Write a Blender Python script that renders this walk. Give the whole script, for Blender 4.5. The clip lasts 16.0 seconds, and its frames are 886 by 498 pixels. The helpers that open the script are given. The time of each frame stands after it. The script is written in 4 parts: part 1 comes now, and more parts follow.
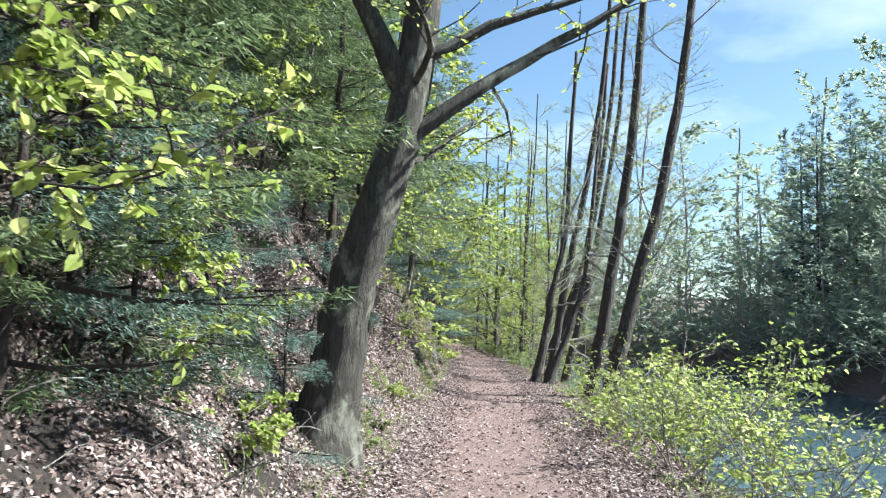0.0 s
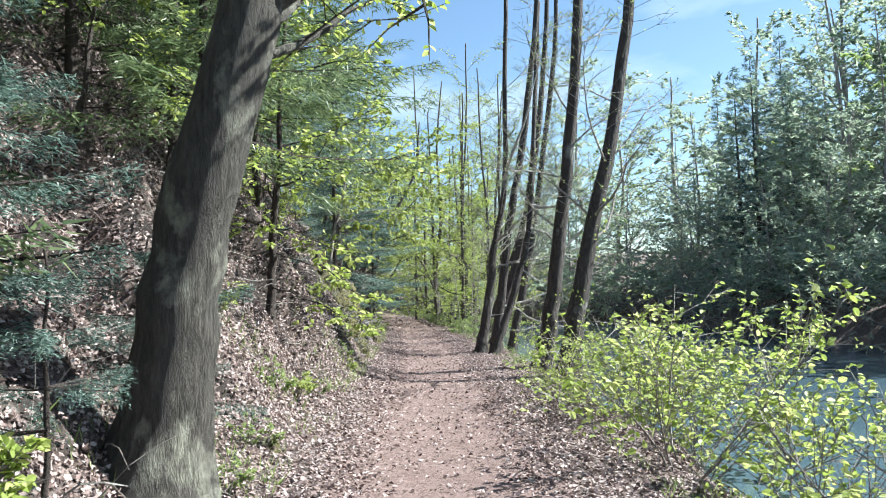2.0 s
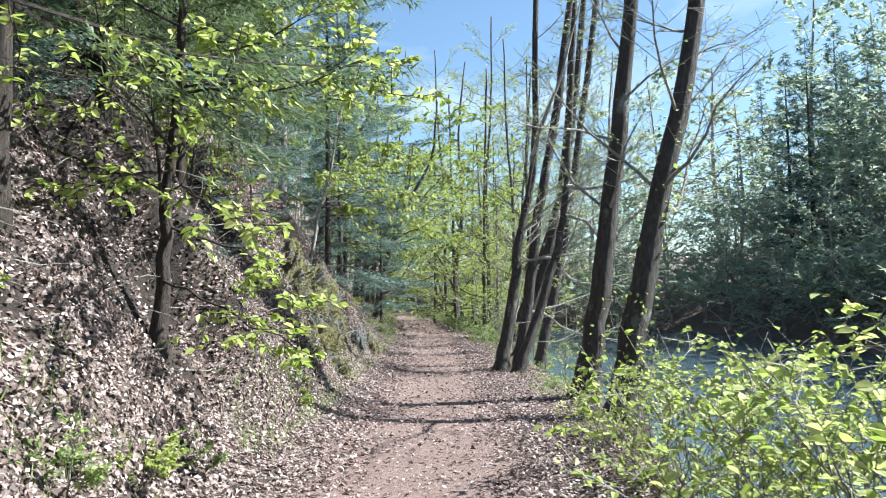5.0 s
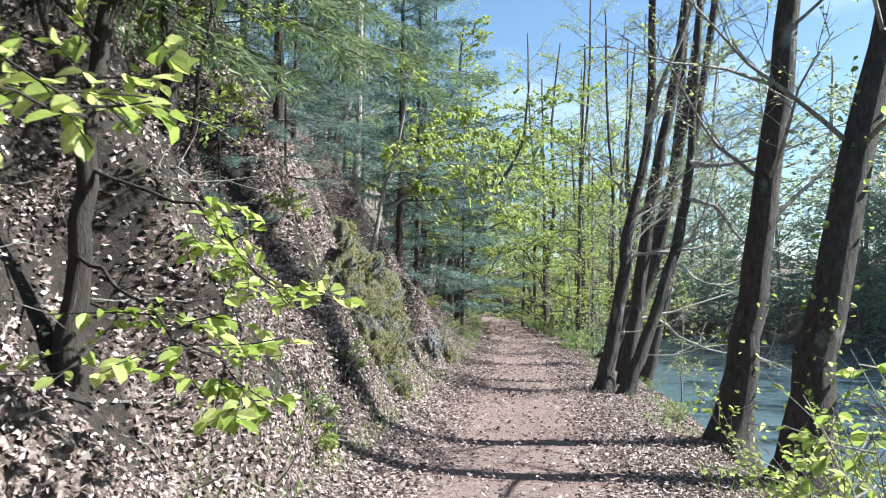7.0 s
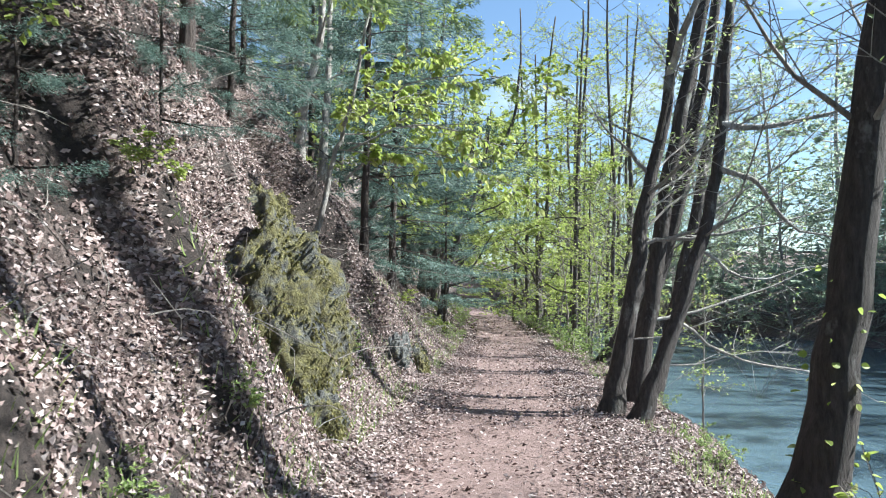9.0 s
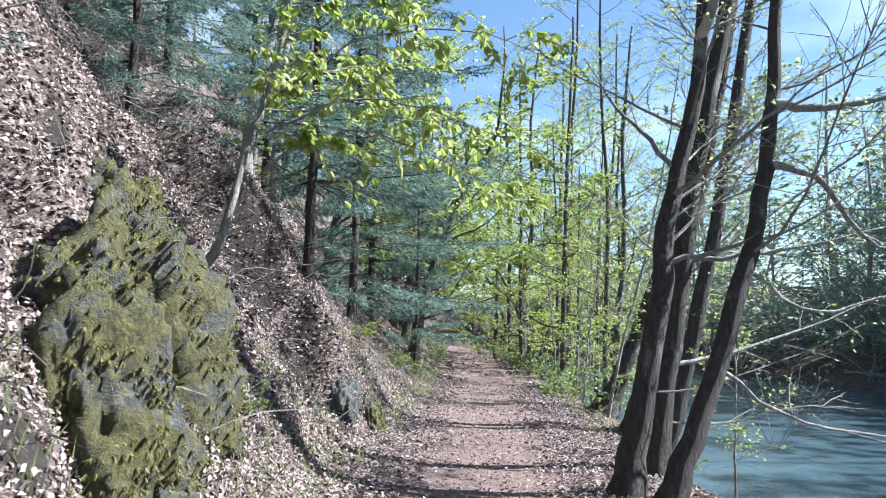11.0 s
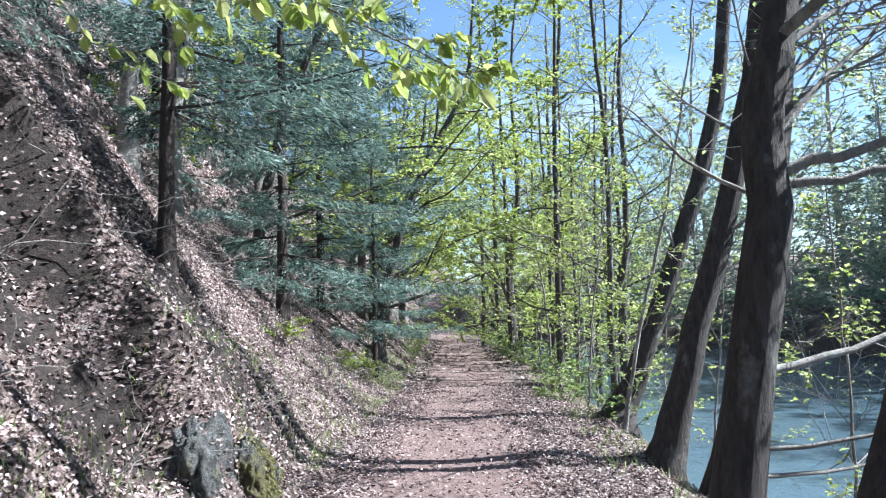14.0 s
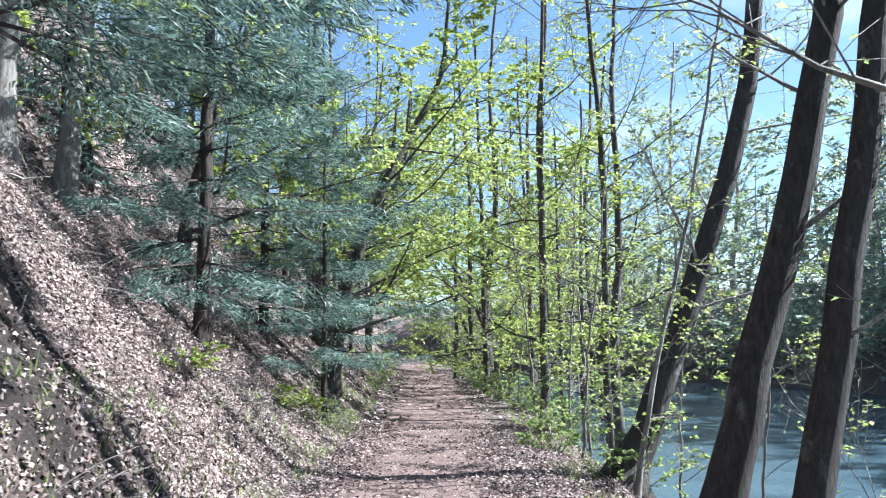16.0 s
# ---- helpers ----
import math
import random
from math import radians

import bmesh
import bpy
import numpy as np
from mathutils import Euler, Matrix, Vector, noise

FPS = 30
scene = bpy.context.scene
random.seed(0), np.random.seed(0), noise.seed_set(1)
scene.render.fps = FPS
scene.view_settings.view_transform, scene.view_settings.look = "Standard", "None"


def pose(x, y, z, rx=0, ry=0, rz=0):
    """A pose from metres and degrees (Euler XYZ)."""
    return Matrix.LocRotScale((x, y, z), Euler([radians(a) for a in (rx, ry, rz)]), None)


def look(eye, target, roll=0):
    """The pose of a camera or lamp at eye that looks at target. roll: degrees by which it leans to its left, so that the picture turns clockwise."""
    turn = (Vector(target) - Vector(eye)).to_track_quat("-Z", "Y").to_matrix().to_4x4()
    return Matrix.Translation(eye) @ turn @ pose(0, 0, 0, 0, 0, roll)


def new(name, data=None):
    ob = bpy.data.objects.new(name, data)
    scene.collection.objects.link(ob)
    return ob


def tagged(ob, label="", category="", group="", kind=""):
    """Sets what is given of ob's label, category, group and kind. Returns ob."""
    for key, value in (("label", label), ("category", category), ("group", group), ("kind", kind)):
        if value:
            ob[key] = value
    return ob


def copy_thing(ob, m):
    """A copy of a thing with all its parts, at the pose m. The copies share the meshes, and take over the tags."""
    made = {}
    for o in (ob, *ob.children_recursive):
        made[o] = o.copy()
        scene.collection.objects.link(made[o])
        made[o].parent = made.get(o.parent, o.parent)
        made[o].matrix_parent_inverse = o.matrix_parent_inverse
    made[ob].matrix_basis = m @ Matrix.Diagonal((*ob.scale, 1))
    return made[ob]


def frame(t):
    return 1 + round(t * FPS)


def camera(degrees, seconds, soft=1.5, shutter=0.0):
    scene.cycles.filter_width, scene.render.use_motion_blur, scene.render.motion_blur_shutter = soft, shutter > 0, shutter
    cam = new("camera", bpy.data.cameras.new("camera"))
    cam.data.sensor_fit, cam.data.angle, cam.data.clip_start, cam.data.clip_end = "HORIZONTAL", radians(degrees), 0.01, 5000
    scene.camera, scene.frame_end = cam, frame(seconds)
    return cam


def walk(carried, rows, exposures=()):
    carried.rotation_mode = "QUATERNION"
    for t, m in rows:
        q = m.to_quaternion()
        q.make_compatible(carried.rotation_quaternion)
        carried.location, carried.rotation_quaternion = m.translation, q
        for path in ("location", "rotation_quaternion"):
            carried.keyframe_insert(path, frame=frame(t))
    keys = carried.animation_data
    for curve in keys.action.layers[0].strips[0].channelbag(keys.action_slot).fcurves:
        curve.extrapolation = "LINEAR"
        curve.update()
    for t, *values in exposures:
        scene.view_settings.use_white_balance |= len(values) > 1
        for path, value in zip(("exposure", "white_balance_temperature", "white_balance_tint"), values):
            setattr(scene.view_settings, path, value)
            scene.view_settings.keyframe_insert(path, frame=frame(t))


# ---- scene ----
cam = camera(60.1, 16.0, 1.0, 0.2)
METRES, EYE, TILT, LEAN, TURN = 21.7, 1.5, 5.8, -2.0, 4.7
ROWS = [
    (0.0, 0.0, 0.0, 0.0, -0.0, 0.0, -0.0),
    (0.5, 0.0054, 0.0311, -0.0027, -1.83, -0.79, 0.15),
    (1.0, 0.0104, 0.0622, -0.0065, -0.7, -0.53, 0.37),
    (1.5, 0.0116, 0.0925, -0.0105, -2.31, -2.03, 2.4),
    (2.0, 0.0143, 0.1206, -0.0136, -4.67, -2.41, 3.37),
    (2.5, 0.0188, 0.1483, -0.0155, -1.25, -2.49, 3.19),
    (3.0, 0.0255, 0.1804, -0.0178, -6.13, -2.7, 4.99),
    (5.5, 0.0452, 0.3373, -0.0366, -0.61, -2.1, 1.73),
    (6.0, 0.0443, 0.3701, -0.0401, 2.24, -1.68, 1.22),
    (6.5, 0.0445, 0.4021, -0.0439, 3.92, -0.33, 0.75),
    (7.0, 0.0471, 0.4362, -0.0474, 4.06, -1.86, 1.99),
    (7.5, 0.0506, 0.4687, -0.0478, 3.61, -1.8, 1.2),
    (8.0, 0.0508, 0.501, -0.0499, 4.17, -2.07, 1.15),
    (8.5, 0.0531, 0.5317, -0.0537, 4.68, -1.99, 1.32),
    (9.0, 0.0545, 0.5627, -0.0572, 3.54, -2.48, 1.76),
    (11.5, 0.0614, 0.7199, -0.0736, 1.58, 0.5, 1.02),
    (12.0, 0.064, 0.7521, -0.0763, 0.06, 0.71, 1.74),
    (12.5, 0.0674, 0.7832, -0.0777, 1.72, 1.19, 3.28),
    (13.0, 0.0697, 0.8123, -0.0799, 2.79, 0.9, 2.8),
    (13.5, 0.0743, 0.8448, -0.0839, 2.4, -0.99, 3.4),
    (14.0, 0.0792, 0.8703, -0.0864, 1.56, -1.1, 3.92),
    (14.5, 0.0815, 0.8998, -0.0896, -1.95, -1.66, 4.83),
    (15.0, 0.0816, 0.9308, -0.0934, 0.42, -0.6, 5.48),
    (15.5, 0.0815, 0.9589, -0.0965, 1.38, 0.38, 4.24),
    (16.0, 0.0813, 0.989, -0.1001, -0.4, 0.89, 2.9),
]
walk(cam, [(t, pose(0, 0, EYE, TILT, LEAN, TURN) @ pose(METRES * x, METRES * y, METRES * z, 90 + pitch, roll, yaw)) for t, x, y, z, yaw, pitch, roll in ROWS],
     exposures=[(0.0, 1.62, 5900, 1), (8.5, 1.62, 5850, 2), (11.5, 1.68, 5550, 4), (14.5, 1.72, 5500, 6), (16.0, 1.8, 5500, 5)])


# ---- light ----
SUN_AZ, SUN_EL = (0.97, 0.243), radians(43)
world = bpy.data.worlds.new("world")
scene.world = world
world.use_nodes = True
wn, wl = world.node_tree.nodes, world.node_tree.links
wn.clear()
sky = wn.new("ShaderNodeTexSky")
sky.sky_type, sky.sun_disc = "NISHITA", False
sky.sun_elevation = SUN_EL
sky.sun_rotation = math.atan2(SUN_AZ[0], SUN_AZ[1])
sky.dust_density, sky.ozone_density = 0.4, 1.2
wtc = wn.new("ShaderNodeTexCoord")
wmap = wn.new("ShaderNodeMapping")
wmap.inputs["Scale"].default_value = (1.0, 1.0, 2.6)
cloud = wn.new("ShaderNodeTexNoise")
cloud.inputs["Scale"].default_value, cloud.inputs["Detail"].default_value = 2.6, 7
cramp = wn.new("ShaderNodeValToRGB")
cramp.color_ramp.elements[0].position, cramp.color_ramp.elements[1].position = 0.53, 0.74
wmix = wn.new("ShaderNodeMixRGB")
wmix.inputs[2].default_value = (5.8, 6.4, 7.0, 1)
wbg = wn.new("ShaderNodeBackground")
wbg.inputs["Strength"].default_value = 0.064
wout = wn.new("ShaderNodeOutputWorld")
wl.new(wtc.outputs["Generated"], wmap.inputs[0])
wl.new(wmap.outputs[0], cloud.inputs["Vector"])
wl.new(cloud.outputs["Fac"], cramp.inputs[0])
wl.new(cramp.outputs[0], wmix.inputs[0])
wl.new(sky.outputs[0], wmix.inputs[1])
wl.new(wmix.outputs[0], wbg.inputs["Color"])
wl.new(wbg.outputs[0], wout.inputs[0])

sun_data = bpy.data.lights.new("sun", "SUN")
sun_data.energy, sun_data.angle, sun_data.color = 5.5, radians(0.6), (1.0, 0.94, 0.86)
sun = new("sun", sun_data)
sun_dir = Vector((SUN_AZ[0] * math.cos(SUN_EL), SUN_AZ[1] * math.cos(SUN_EL), math.sin(SUN_EL)))
sun.matrix_world = look(sun_dir * 60, (0, 0, 0))


# ---- materials ----
def material(name):
    m = bpy.data.materials.new(name)
    m.use_nodes = True
    nodes, links = m.node_tree.nodes, m.node_tree.links
    return m, nodes, links, nodes["Principled BSDF"], nodes["Material Output"]


def noise_node(nodes, links, scale, detail=4, stretch=None, rough=0.6):
    tc = nodes.new("ShaderNodeTexCoord")
    n = nodes.new("ShaderNodeTexNoise")
    n.inputs["Scale"].default_value, n.inputs["Detail"].default_value = scale, detail
    n.inputs["Roughness"].default_value = rough
    if stretch:
        mp = nodes.new("ShaderNodeMapping")
        mp.inputs["Scale"].default_value = stretch
        links.new(tc.outputs["Object"], mp.inputs[0])
        links.new(mp.outputs[0], n.inputs["Vector"])
    else:
        links.new(tc.outputs["Object"], n.inputs["Vector"])
    return n


def ramp(nodes, links, source, stops):
    r = nodes.new("ShaderNodeValToRGB")
    e = r.color_ramp.elements
    while len(e) < len(stops):
        e.new(0.5)
    for el, (p, c) in zip(e, stops):
        el.position, el.color = p, (*c, 1)
    links.new(source, r.inputs[0])
    return r


def mix(nodes, links, fac, a, b, mode="MIX"):
    m = nodes.new("ShaderNodeMixRGB")
    m.blend_type = mode
    for i, v in enumerate((fac, a, b)):
        if isinstance(v, (int, float)):
            m.inputs[i].default_value = v
        elif isinstance(v, tuple):
            m.inputs[i].default_value = (*v, 1)
        else:
            links.new(v, m.inputs[i])
    return m.outputs[0]


def bump(nodes, links, bsdf, height, strength, distance):
    b = nodes.new("ShaderNodeBump")
    b.inputs["Strength"].default_value, b.inputs["Distance"].default_value = strength, distance
    links.new(height, b.inputs["Height"])
    links.new(b.outputs[0], bsdf.inputs["Normal"])


def bark_material(name, dark, light, patch, amount):
    m, nodes, links, bsdf, out = material(name)
    fine = noise_node(nodes, links, 24, 7, (1, 1, 0.2), 0.75)
    coarse = noise_node(nodes, links, 3.2, 5, (1, 1, 0.6), 0.65)
    c = ramp(nodes, links, fine.outputs["Fac"], [(0.3, dark), (0.72, light)])
    p = ramp(nodes, links, coarse.outputs["Fac"], [(1 - amount - 0.08, (0, 0, 0)), (1 - amount + 0.05, (1, 1, 1))])
    links.new(mix(nodes, links, p.outputs[0], c.outputs[0], patch), bsdf.inputs["Base Color"])
    bsdf.inputs["Roughness"].default_value = 0.88
    bump(nodes, links, bsdf, fine.outputs["Fac"], 1.0, 0.075)
    return m


def leaf_material(name, stops, glow, rough=0.5):
    """Leaf with light let through: colours vary from leaf to leaf."""
    m, nodes, links, bsdf, out = material(name)
    geo = nodes.new("ShaderNodeNewGeometry")
    c = ramp(nodes, links, geo.outputs["Random Per Island"], stops)
    fine = noise_node(nodes, links, 60, 3)
    shade = ramp(nodes, links, fine.outputs["Fac"], [(0.3, (0.78, 0.78, 0.78)), (0.7, (1, 1, 1))])
    col = mix(nodes, links, 1.0, c.outputs[0], shade.outputs[0], "MULTIPLY")
    links.new(col, bsdf.inputs["Base Color"])
    bsdf.inputs["Roughness"].default_value = rough
    tr = nodes.new("ShaderNodeBsdfTranslucent")
    links.new(col, tr.inputs["Color"])
    ms = nodes.new("ShaderNodeMixShader")
    ms.inputs[0].default_value = glow
    links.new(bsdf.outputs[0], ms.inputs[1])
    links.new(tr.outputs[0], ms.inputs[2])
    links.new(ms.outputs[0], out.inputs["Surface"])
    return m


BARK = bark_material("bark_dark", (0.018, 0.014, 0.013), (0.115, 0.095, 0.088), (0.27, 0.265, 0.25), 0.34)
BARK_MID = bark_material("bark_mid", (0.035, 0.03, 0.028), (0.15, 0.13, 0.12), (0.24, 0.235, 0.21), 0.36)
BARK_OLD = bark_material("bark_old", (0.02, 0.017, 0.015), (0.13, 0.118, 0.1), (0.3, 0.3, 0.24), 0.4)
BARK_PALE = bark_material("bark_pale", (0.14, 0.125, 0.115), (0.42, 0.39, 0.36), (0.55, 0.54, 0.5), 0.4)
BARK_BROWN = bark_material("bark_brown", (0.02, 0.014, 0.013), (0.1, 0.075, 0.065), (0.09, 0.095, 0.07), 0.35)
# paler than the trunks: lichen, plus sunlight painted into the limb colour
LIMB_SUNLIT = bark_material("limb_sunlit", (0.16, 0.14, 0.125), (0.46, 0.43, 0.4), (0.56, 0.54, 0.51), 0.4)
TWIG = bark_material("twig_grey", (0.14, 0.12, 0.105), (0.38, 0.34, 0.31), (0.46, 0.44, 0.41), 0.4)
LIME = leaf_material("leaf_lime", [(0.0, (0.25, 0.33, 0.06)), (0.5, (0.41, 0.5, 0.13)), (1.0, (0.6, 0.63, 0.26))], 0.55)
GREEN = leaf_material("leaf_green", [(0.0, (0.18, 0.27, 0.09)), (0.6, (0.33, 0.42, 0.15)), (1.0, (0.5, 0.56, 0.25))], 0.65)
GREY_GREEN = leaf_material("leaf_grey_green", [(0.0, (0.24, 0.31, 0.22)), (0.6, (0.42, 0.5, 0.37)), (1.0, (0.6, 0.66, 0.52))], 0.65)
MOSS = leaf_material("moss_tuft", [(0.0, (0.07, 0.065, 0.022)), (0.5, (0.2, 0.185, 0.055)), (1.0, (0.36, 0.33, 0.13))], 0.3)
NEEDLE = leaf_material("needles", [(0.0, (0.04, 0.075, 0.06)), (0.55, (0.12, 0.19, 0.16)), (0.95, (0.31, 0.42, 0.375))], 0.5, 0.45)
NEEDLE_GREEN = leaf_material("needles_green", [(0.0, (0.06, 0.1, 0.045)), (0.6, (0.16, 0.22, 0.1)), (1.0, (0.28, 0.34, 0.17))], 0.45, 0.45)
LITTER = leaf_material("dead_leaf", [(0.0, (0.045, 0.028, 0.025)), (0.22, (0.16, 0.108, 0.097)), (0.55, (0.32, 0.238, 0.224)), (0.85, (0.45, 0.365, 0.352)), (1.0, (0.56, 0.485, 0.47))], 0.12, 0.7)


def ground_material():
    m, nodes, links, bsdf, out = material("forest_ground")
    trail = nodes.new("ShaderNodeAttribute")
    trail.attribute_name = "trail"
    fine = noise_node(nodes, links, 22, 8, None, 0.75)
    mid = noise_node(nodes, links, 2.6, 5)
    grit = noise_node(nodes, links, 90, 3, None, 0.7)
    dirt = ramp(nodes, links, fine.outputs["Fac"], [(0.25, (0.125, 0.082, 0.075)), (0.55, (0.235, 0.163, 0.152)), (0.8, (0.37, 0.285, 0.272))])
    stain = ramp(nodes, links, mid.outputs["Fac"], [(0.35, (0.8, 0.77, 0.75)), (0.7, (1.0, 1.0, 1.0))])
    dirt = mix(nodes, links, 1.0, dirt.outputs[0], stain.outputs[0], "MULTIPLY")
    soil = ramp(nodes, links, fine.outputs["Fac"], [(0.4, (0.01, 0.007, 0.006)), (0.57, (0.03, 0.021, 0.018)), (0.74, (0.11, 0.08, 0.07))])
    tc = nodes.new("ShaderNodeTexCoord")
    warp = nodes.new("ShaderNodeMixRGB")
    warp.inputs[0].default_value = 0.1
    links.new(tc.outputs["Object"], warp.inputs[1])
    links.new(fine.outputs["Color"], warp.inputs[2])
    cell = nodes.new("ShaderNodeTexVoronoi")
    cell.inputs["Scale"].default_value = 33
    links.new(warp.outputs[0], cell.inputs["Vector"])
    flake = ramp(nodes, links, cell.outputs["Color"], [(0.1, (0.035, 0.024, 0.02)), (0.45, (0.135, 0.094, 0.083)), (0.75, (0.29, 0.22, 0.2)), (0.95, (0.48, 0.41, 0.39))])
    # near-black soil on this mask also carries the shade of the bank's hollows
    earth_shade = nodes.new("ShaderNodeAttribute")
    earth_shade.attribute_name = "earth_shade"
    worn_shade = ramp(nodes, links, earth_shade.outputs["Fac"], [(0.25, (0.92, 0.92, 0.92)), (0.6, (0.05, 0.05, 0.05))])
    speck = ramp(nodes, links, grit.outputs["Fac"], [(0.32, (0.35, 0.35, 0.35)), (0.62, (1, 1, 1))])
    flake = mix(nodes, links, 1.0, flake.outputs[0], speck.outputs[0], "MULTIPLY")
    soil_mix = mix(nodes, links, worn_shade.outputs[0], soil.outputs[0], flake)
    green = ramp(nodes, links, mid.outputs["Fac"], [(0.62, (0, 0, 0)), (0.8, (0.4, 0.4, 0.4))])
    soil = mix(nodes, links, green.outputs[0], soil_mix, (0.1, 0.1, 0.045))
    edge = nodes.new("ShaderNodeMath")
    edge.operation = "ADD"
    ragged = nodes.new("ShaderNodeMapRange")
    ragged.inputs["To Min"].default_value, ragged.inputs["To Max"].default_value = -0.6, 0.6
    links.new(fine.outputs["Fac"], ragged.inputs["Value"])
    links.new(trail.outputs["Fac"], edge.inputs[0])
    links.new(ragged.outputs[0], edge.inputs[1])
    cut = ramp(nodes, links, edge.outputs[0], [(0.3, (0, 0, 0)), (0.7, (1, 1, 1))])
    links.new(mix(nodes, links, cut.outputs[0], soil, dirt), bsdf.inputs["Base Color"])
    bsdf.inputs["Roughness"].default_value = 0.95
    both = mix(nodes, links, 0.4, fine.outputs["Fac"], grit.outputs["Fac"])
    both = mix(nodes, links, 0.45, both, cell.outputs["Color"])
    bump(nodes, links, bsdf, both, 0.9, 0.06)
    return m


def rock_material(name, low, high):
    m, nodes, links, bsdf, out = material(name)
    fine = noise_node(nodes, links, 14, 8, None, 0.75)
    mid = noise_node(nodes, links, 3.5, 6, None, 0.7)
    stone = ramp(nodes, links, fine.outputs["Fac"], [(0.32, (0.03, 0.03, 0.03)), (0.52, (0.13, 0.132, 0.13)), (0.75, (0.36, 0.37, 0.37))])
    moss = ramp(nodes, links, fine.outputs["Fac"], [(0.3, (0.045, 0.038, 0.018)), (0.55, (0.15, 0.135, 0.045)), (0.75, (0.3, 0.27, 0.08))])
    where = ramp(nodes, links, mid.outputs["Fac"], [(low, (0, 0, 0)), (high, (0.95, 0.95, 0.95))])
    links.new(mix(nodes, links, where.outputs[0], stone.outputs[0], moss.outputs[0]), bsdf.inputs["Base Color"])
    bsdf.inputs["Roughness"].default_value = 0.85
    bump(nodes, links, bsdf, fine.outputs["Fac"], 1.0, 0.12)
    return m


def water_material():
    m, nodes, links, bsdf, out = material("river_water")
    bsdf.inputs["Base Color"].default_value = (0.062, 0.098, 0.125, 1)
    bsdf.inputs["Roughness"].default_value = 0.12
    bsdf.inputs["IOR"].default_value = 1.33
    wave = noise_node(nodes, links, 2.2, 5, (1, 0.45, 1))
    bump(nodes, links, bsdf, wave.outputs["Fac"], 0.35, 0.12)
    return m


GROUND, WATER = ground_material(), water_material()
ROCK, STONE = rock_material("mossy_rock", 0.4, 0.52), rock_material("grey_stone", 0.56, 0.68)


# ---- building helpers ----
class Geo:
    """Vertices and triangles gathered for one mesh."""

    def __init__(self):
        self.v, self.f, self.n = [], [], 0

    def add(self, v, f):
        v, f = np.asarray(v, float), np.asarray(f, int)
        self.v.append(v)
        self.f.append(f + self.n)
        self.n += len(v)


def part(name, geo, mat, parent=None, label="", origin=(0, 0, 0), smooth=False, kind=""):
    mesh = bpy.data.meshes.new(name)
    v = np.concatenate(geo.v) - np.asarray(origin, float)
    f = np.concatenate(geo.f)
    mesh.vertices.add(len(v))
    mesh.vertices.foreach_set("co", v.ravel())
    mesh.loops.add(f.size)
    mesh.loops.foreach_set("vertex_index", f.ravel().astype(np.int32))
    mesh.polygons.add(len(f))
    mesh.polygons.foreach_set("loop_start", np.arange(0, f.size, 3, dtype=np.int32))
    mesh.polygons.foreach_set("use_smooth", np.full(len(f), smooth))
    mesh.update(calc_edges=True)
    mesh.validate()
    mesh.materials.append(mat)
    ob = new(name, mesh)
    if parent is not None:
        ob.parent = parent
    else:
        ob.location = origin
    return tagged(ob, label=label, kind=kind)


def thing(name, base, label, category, group=""):
    ob = new(name)
    ob.location = base
    ob.empty_display_size = 0.1
    return tagged(ob, label, category, group)


def curve_through(points, n):
    """Catmull-Rom through the points, n samples."""
    p = np.asarray(points, float)
    p = np.vstack([2 * p[0] - p[1], p, 2 * p[-1] - p[-2]])
    out = []
    for u in np.linspace(0, len(p) - 3 - 1e-6, n):
        i = int(u)
        t = u - i
        a, b, c, d = p[i], p[i + 1], p[i + 2], p[i + 3]
        out.append(0.5 * (2 * b + (c - a) * t + (2 * a - 5 * b + 4 * c - d) * t * t + (3 * b - a - 3 * c + d) * t ** 3))
    return np.array(out)


def tube(geo, pts, radii, n=6, rough=0.0, rng=None):
    pts, radii = np.asarray(pts, float), np.asarray(radii, float)
    k = len(pts)
    tan = np.gradient(pts, axis=0)
    tan /= np.linalg.norm(tan, axis=1)[:, None] + 1e-9
    ref = np.array([0.0, 1.0, 0.0]) if abs(tan[0][1]) < 0.8 else np.array([1.0, 0.0, 0.0])
    u = np.cross(tan, ref)
    u /= np.linalg.norm(u, axis=1)[:, None] + 1e-9
    w = np.cross(tan, u)
    a = np.linspace(0, 2 * np.pi, n, endpoint=False)
    r = radii[:, None] * np.ones((k, n))
    if rough and rng is not None:
        r *= 1 + rough * (rng.random((k, n)) - 0.5) + rough * 0.8 * (rng.random((1, n)) - 0.5)
    v = pts[:, None] + r[..., None] * (np.cos(a)[None, :, None] * u[:, None] + np.sin(a)[None, :, None] * w[:, None])
    i, j = np.meshgrid(np.arange(k - 1), np.arange(n), indexing="ij")
    a0, a1 = i * n + j, i * n + (j + 1) % n
    f = np.concatenate([np.stack([a0, a1, a1 + n], -1).reshape(-1, 3), np.stack([a0, a1 + n, a0 + n], -1).reshape(-1, 3)])
    top = np.arange((k - 1) * n, k * n)
    cap = np.stack([top, np.roll(top, -1), np.full(n, k * n)], -1)
    geo.add(np.vstack([v.reshape(-1, 3), pts[-1:] + tan[-1:] * radii[-1]]), np.vstack([f, cap]))


def unit(a):
    return a / (np.linalg.norm(a, axis=-1, keepdims=True) + 1e-9)


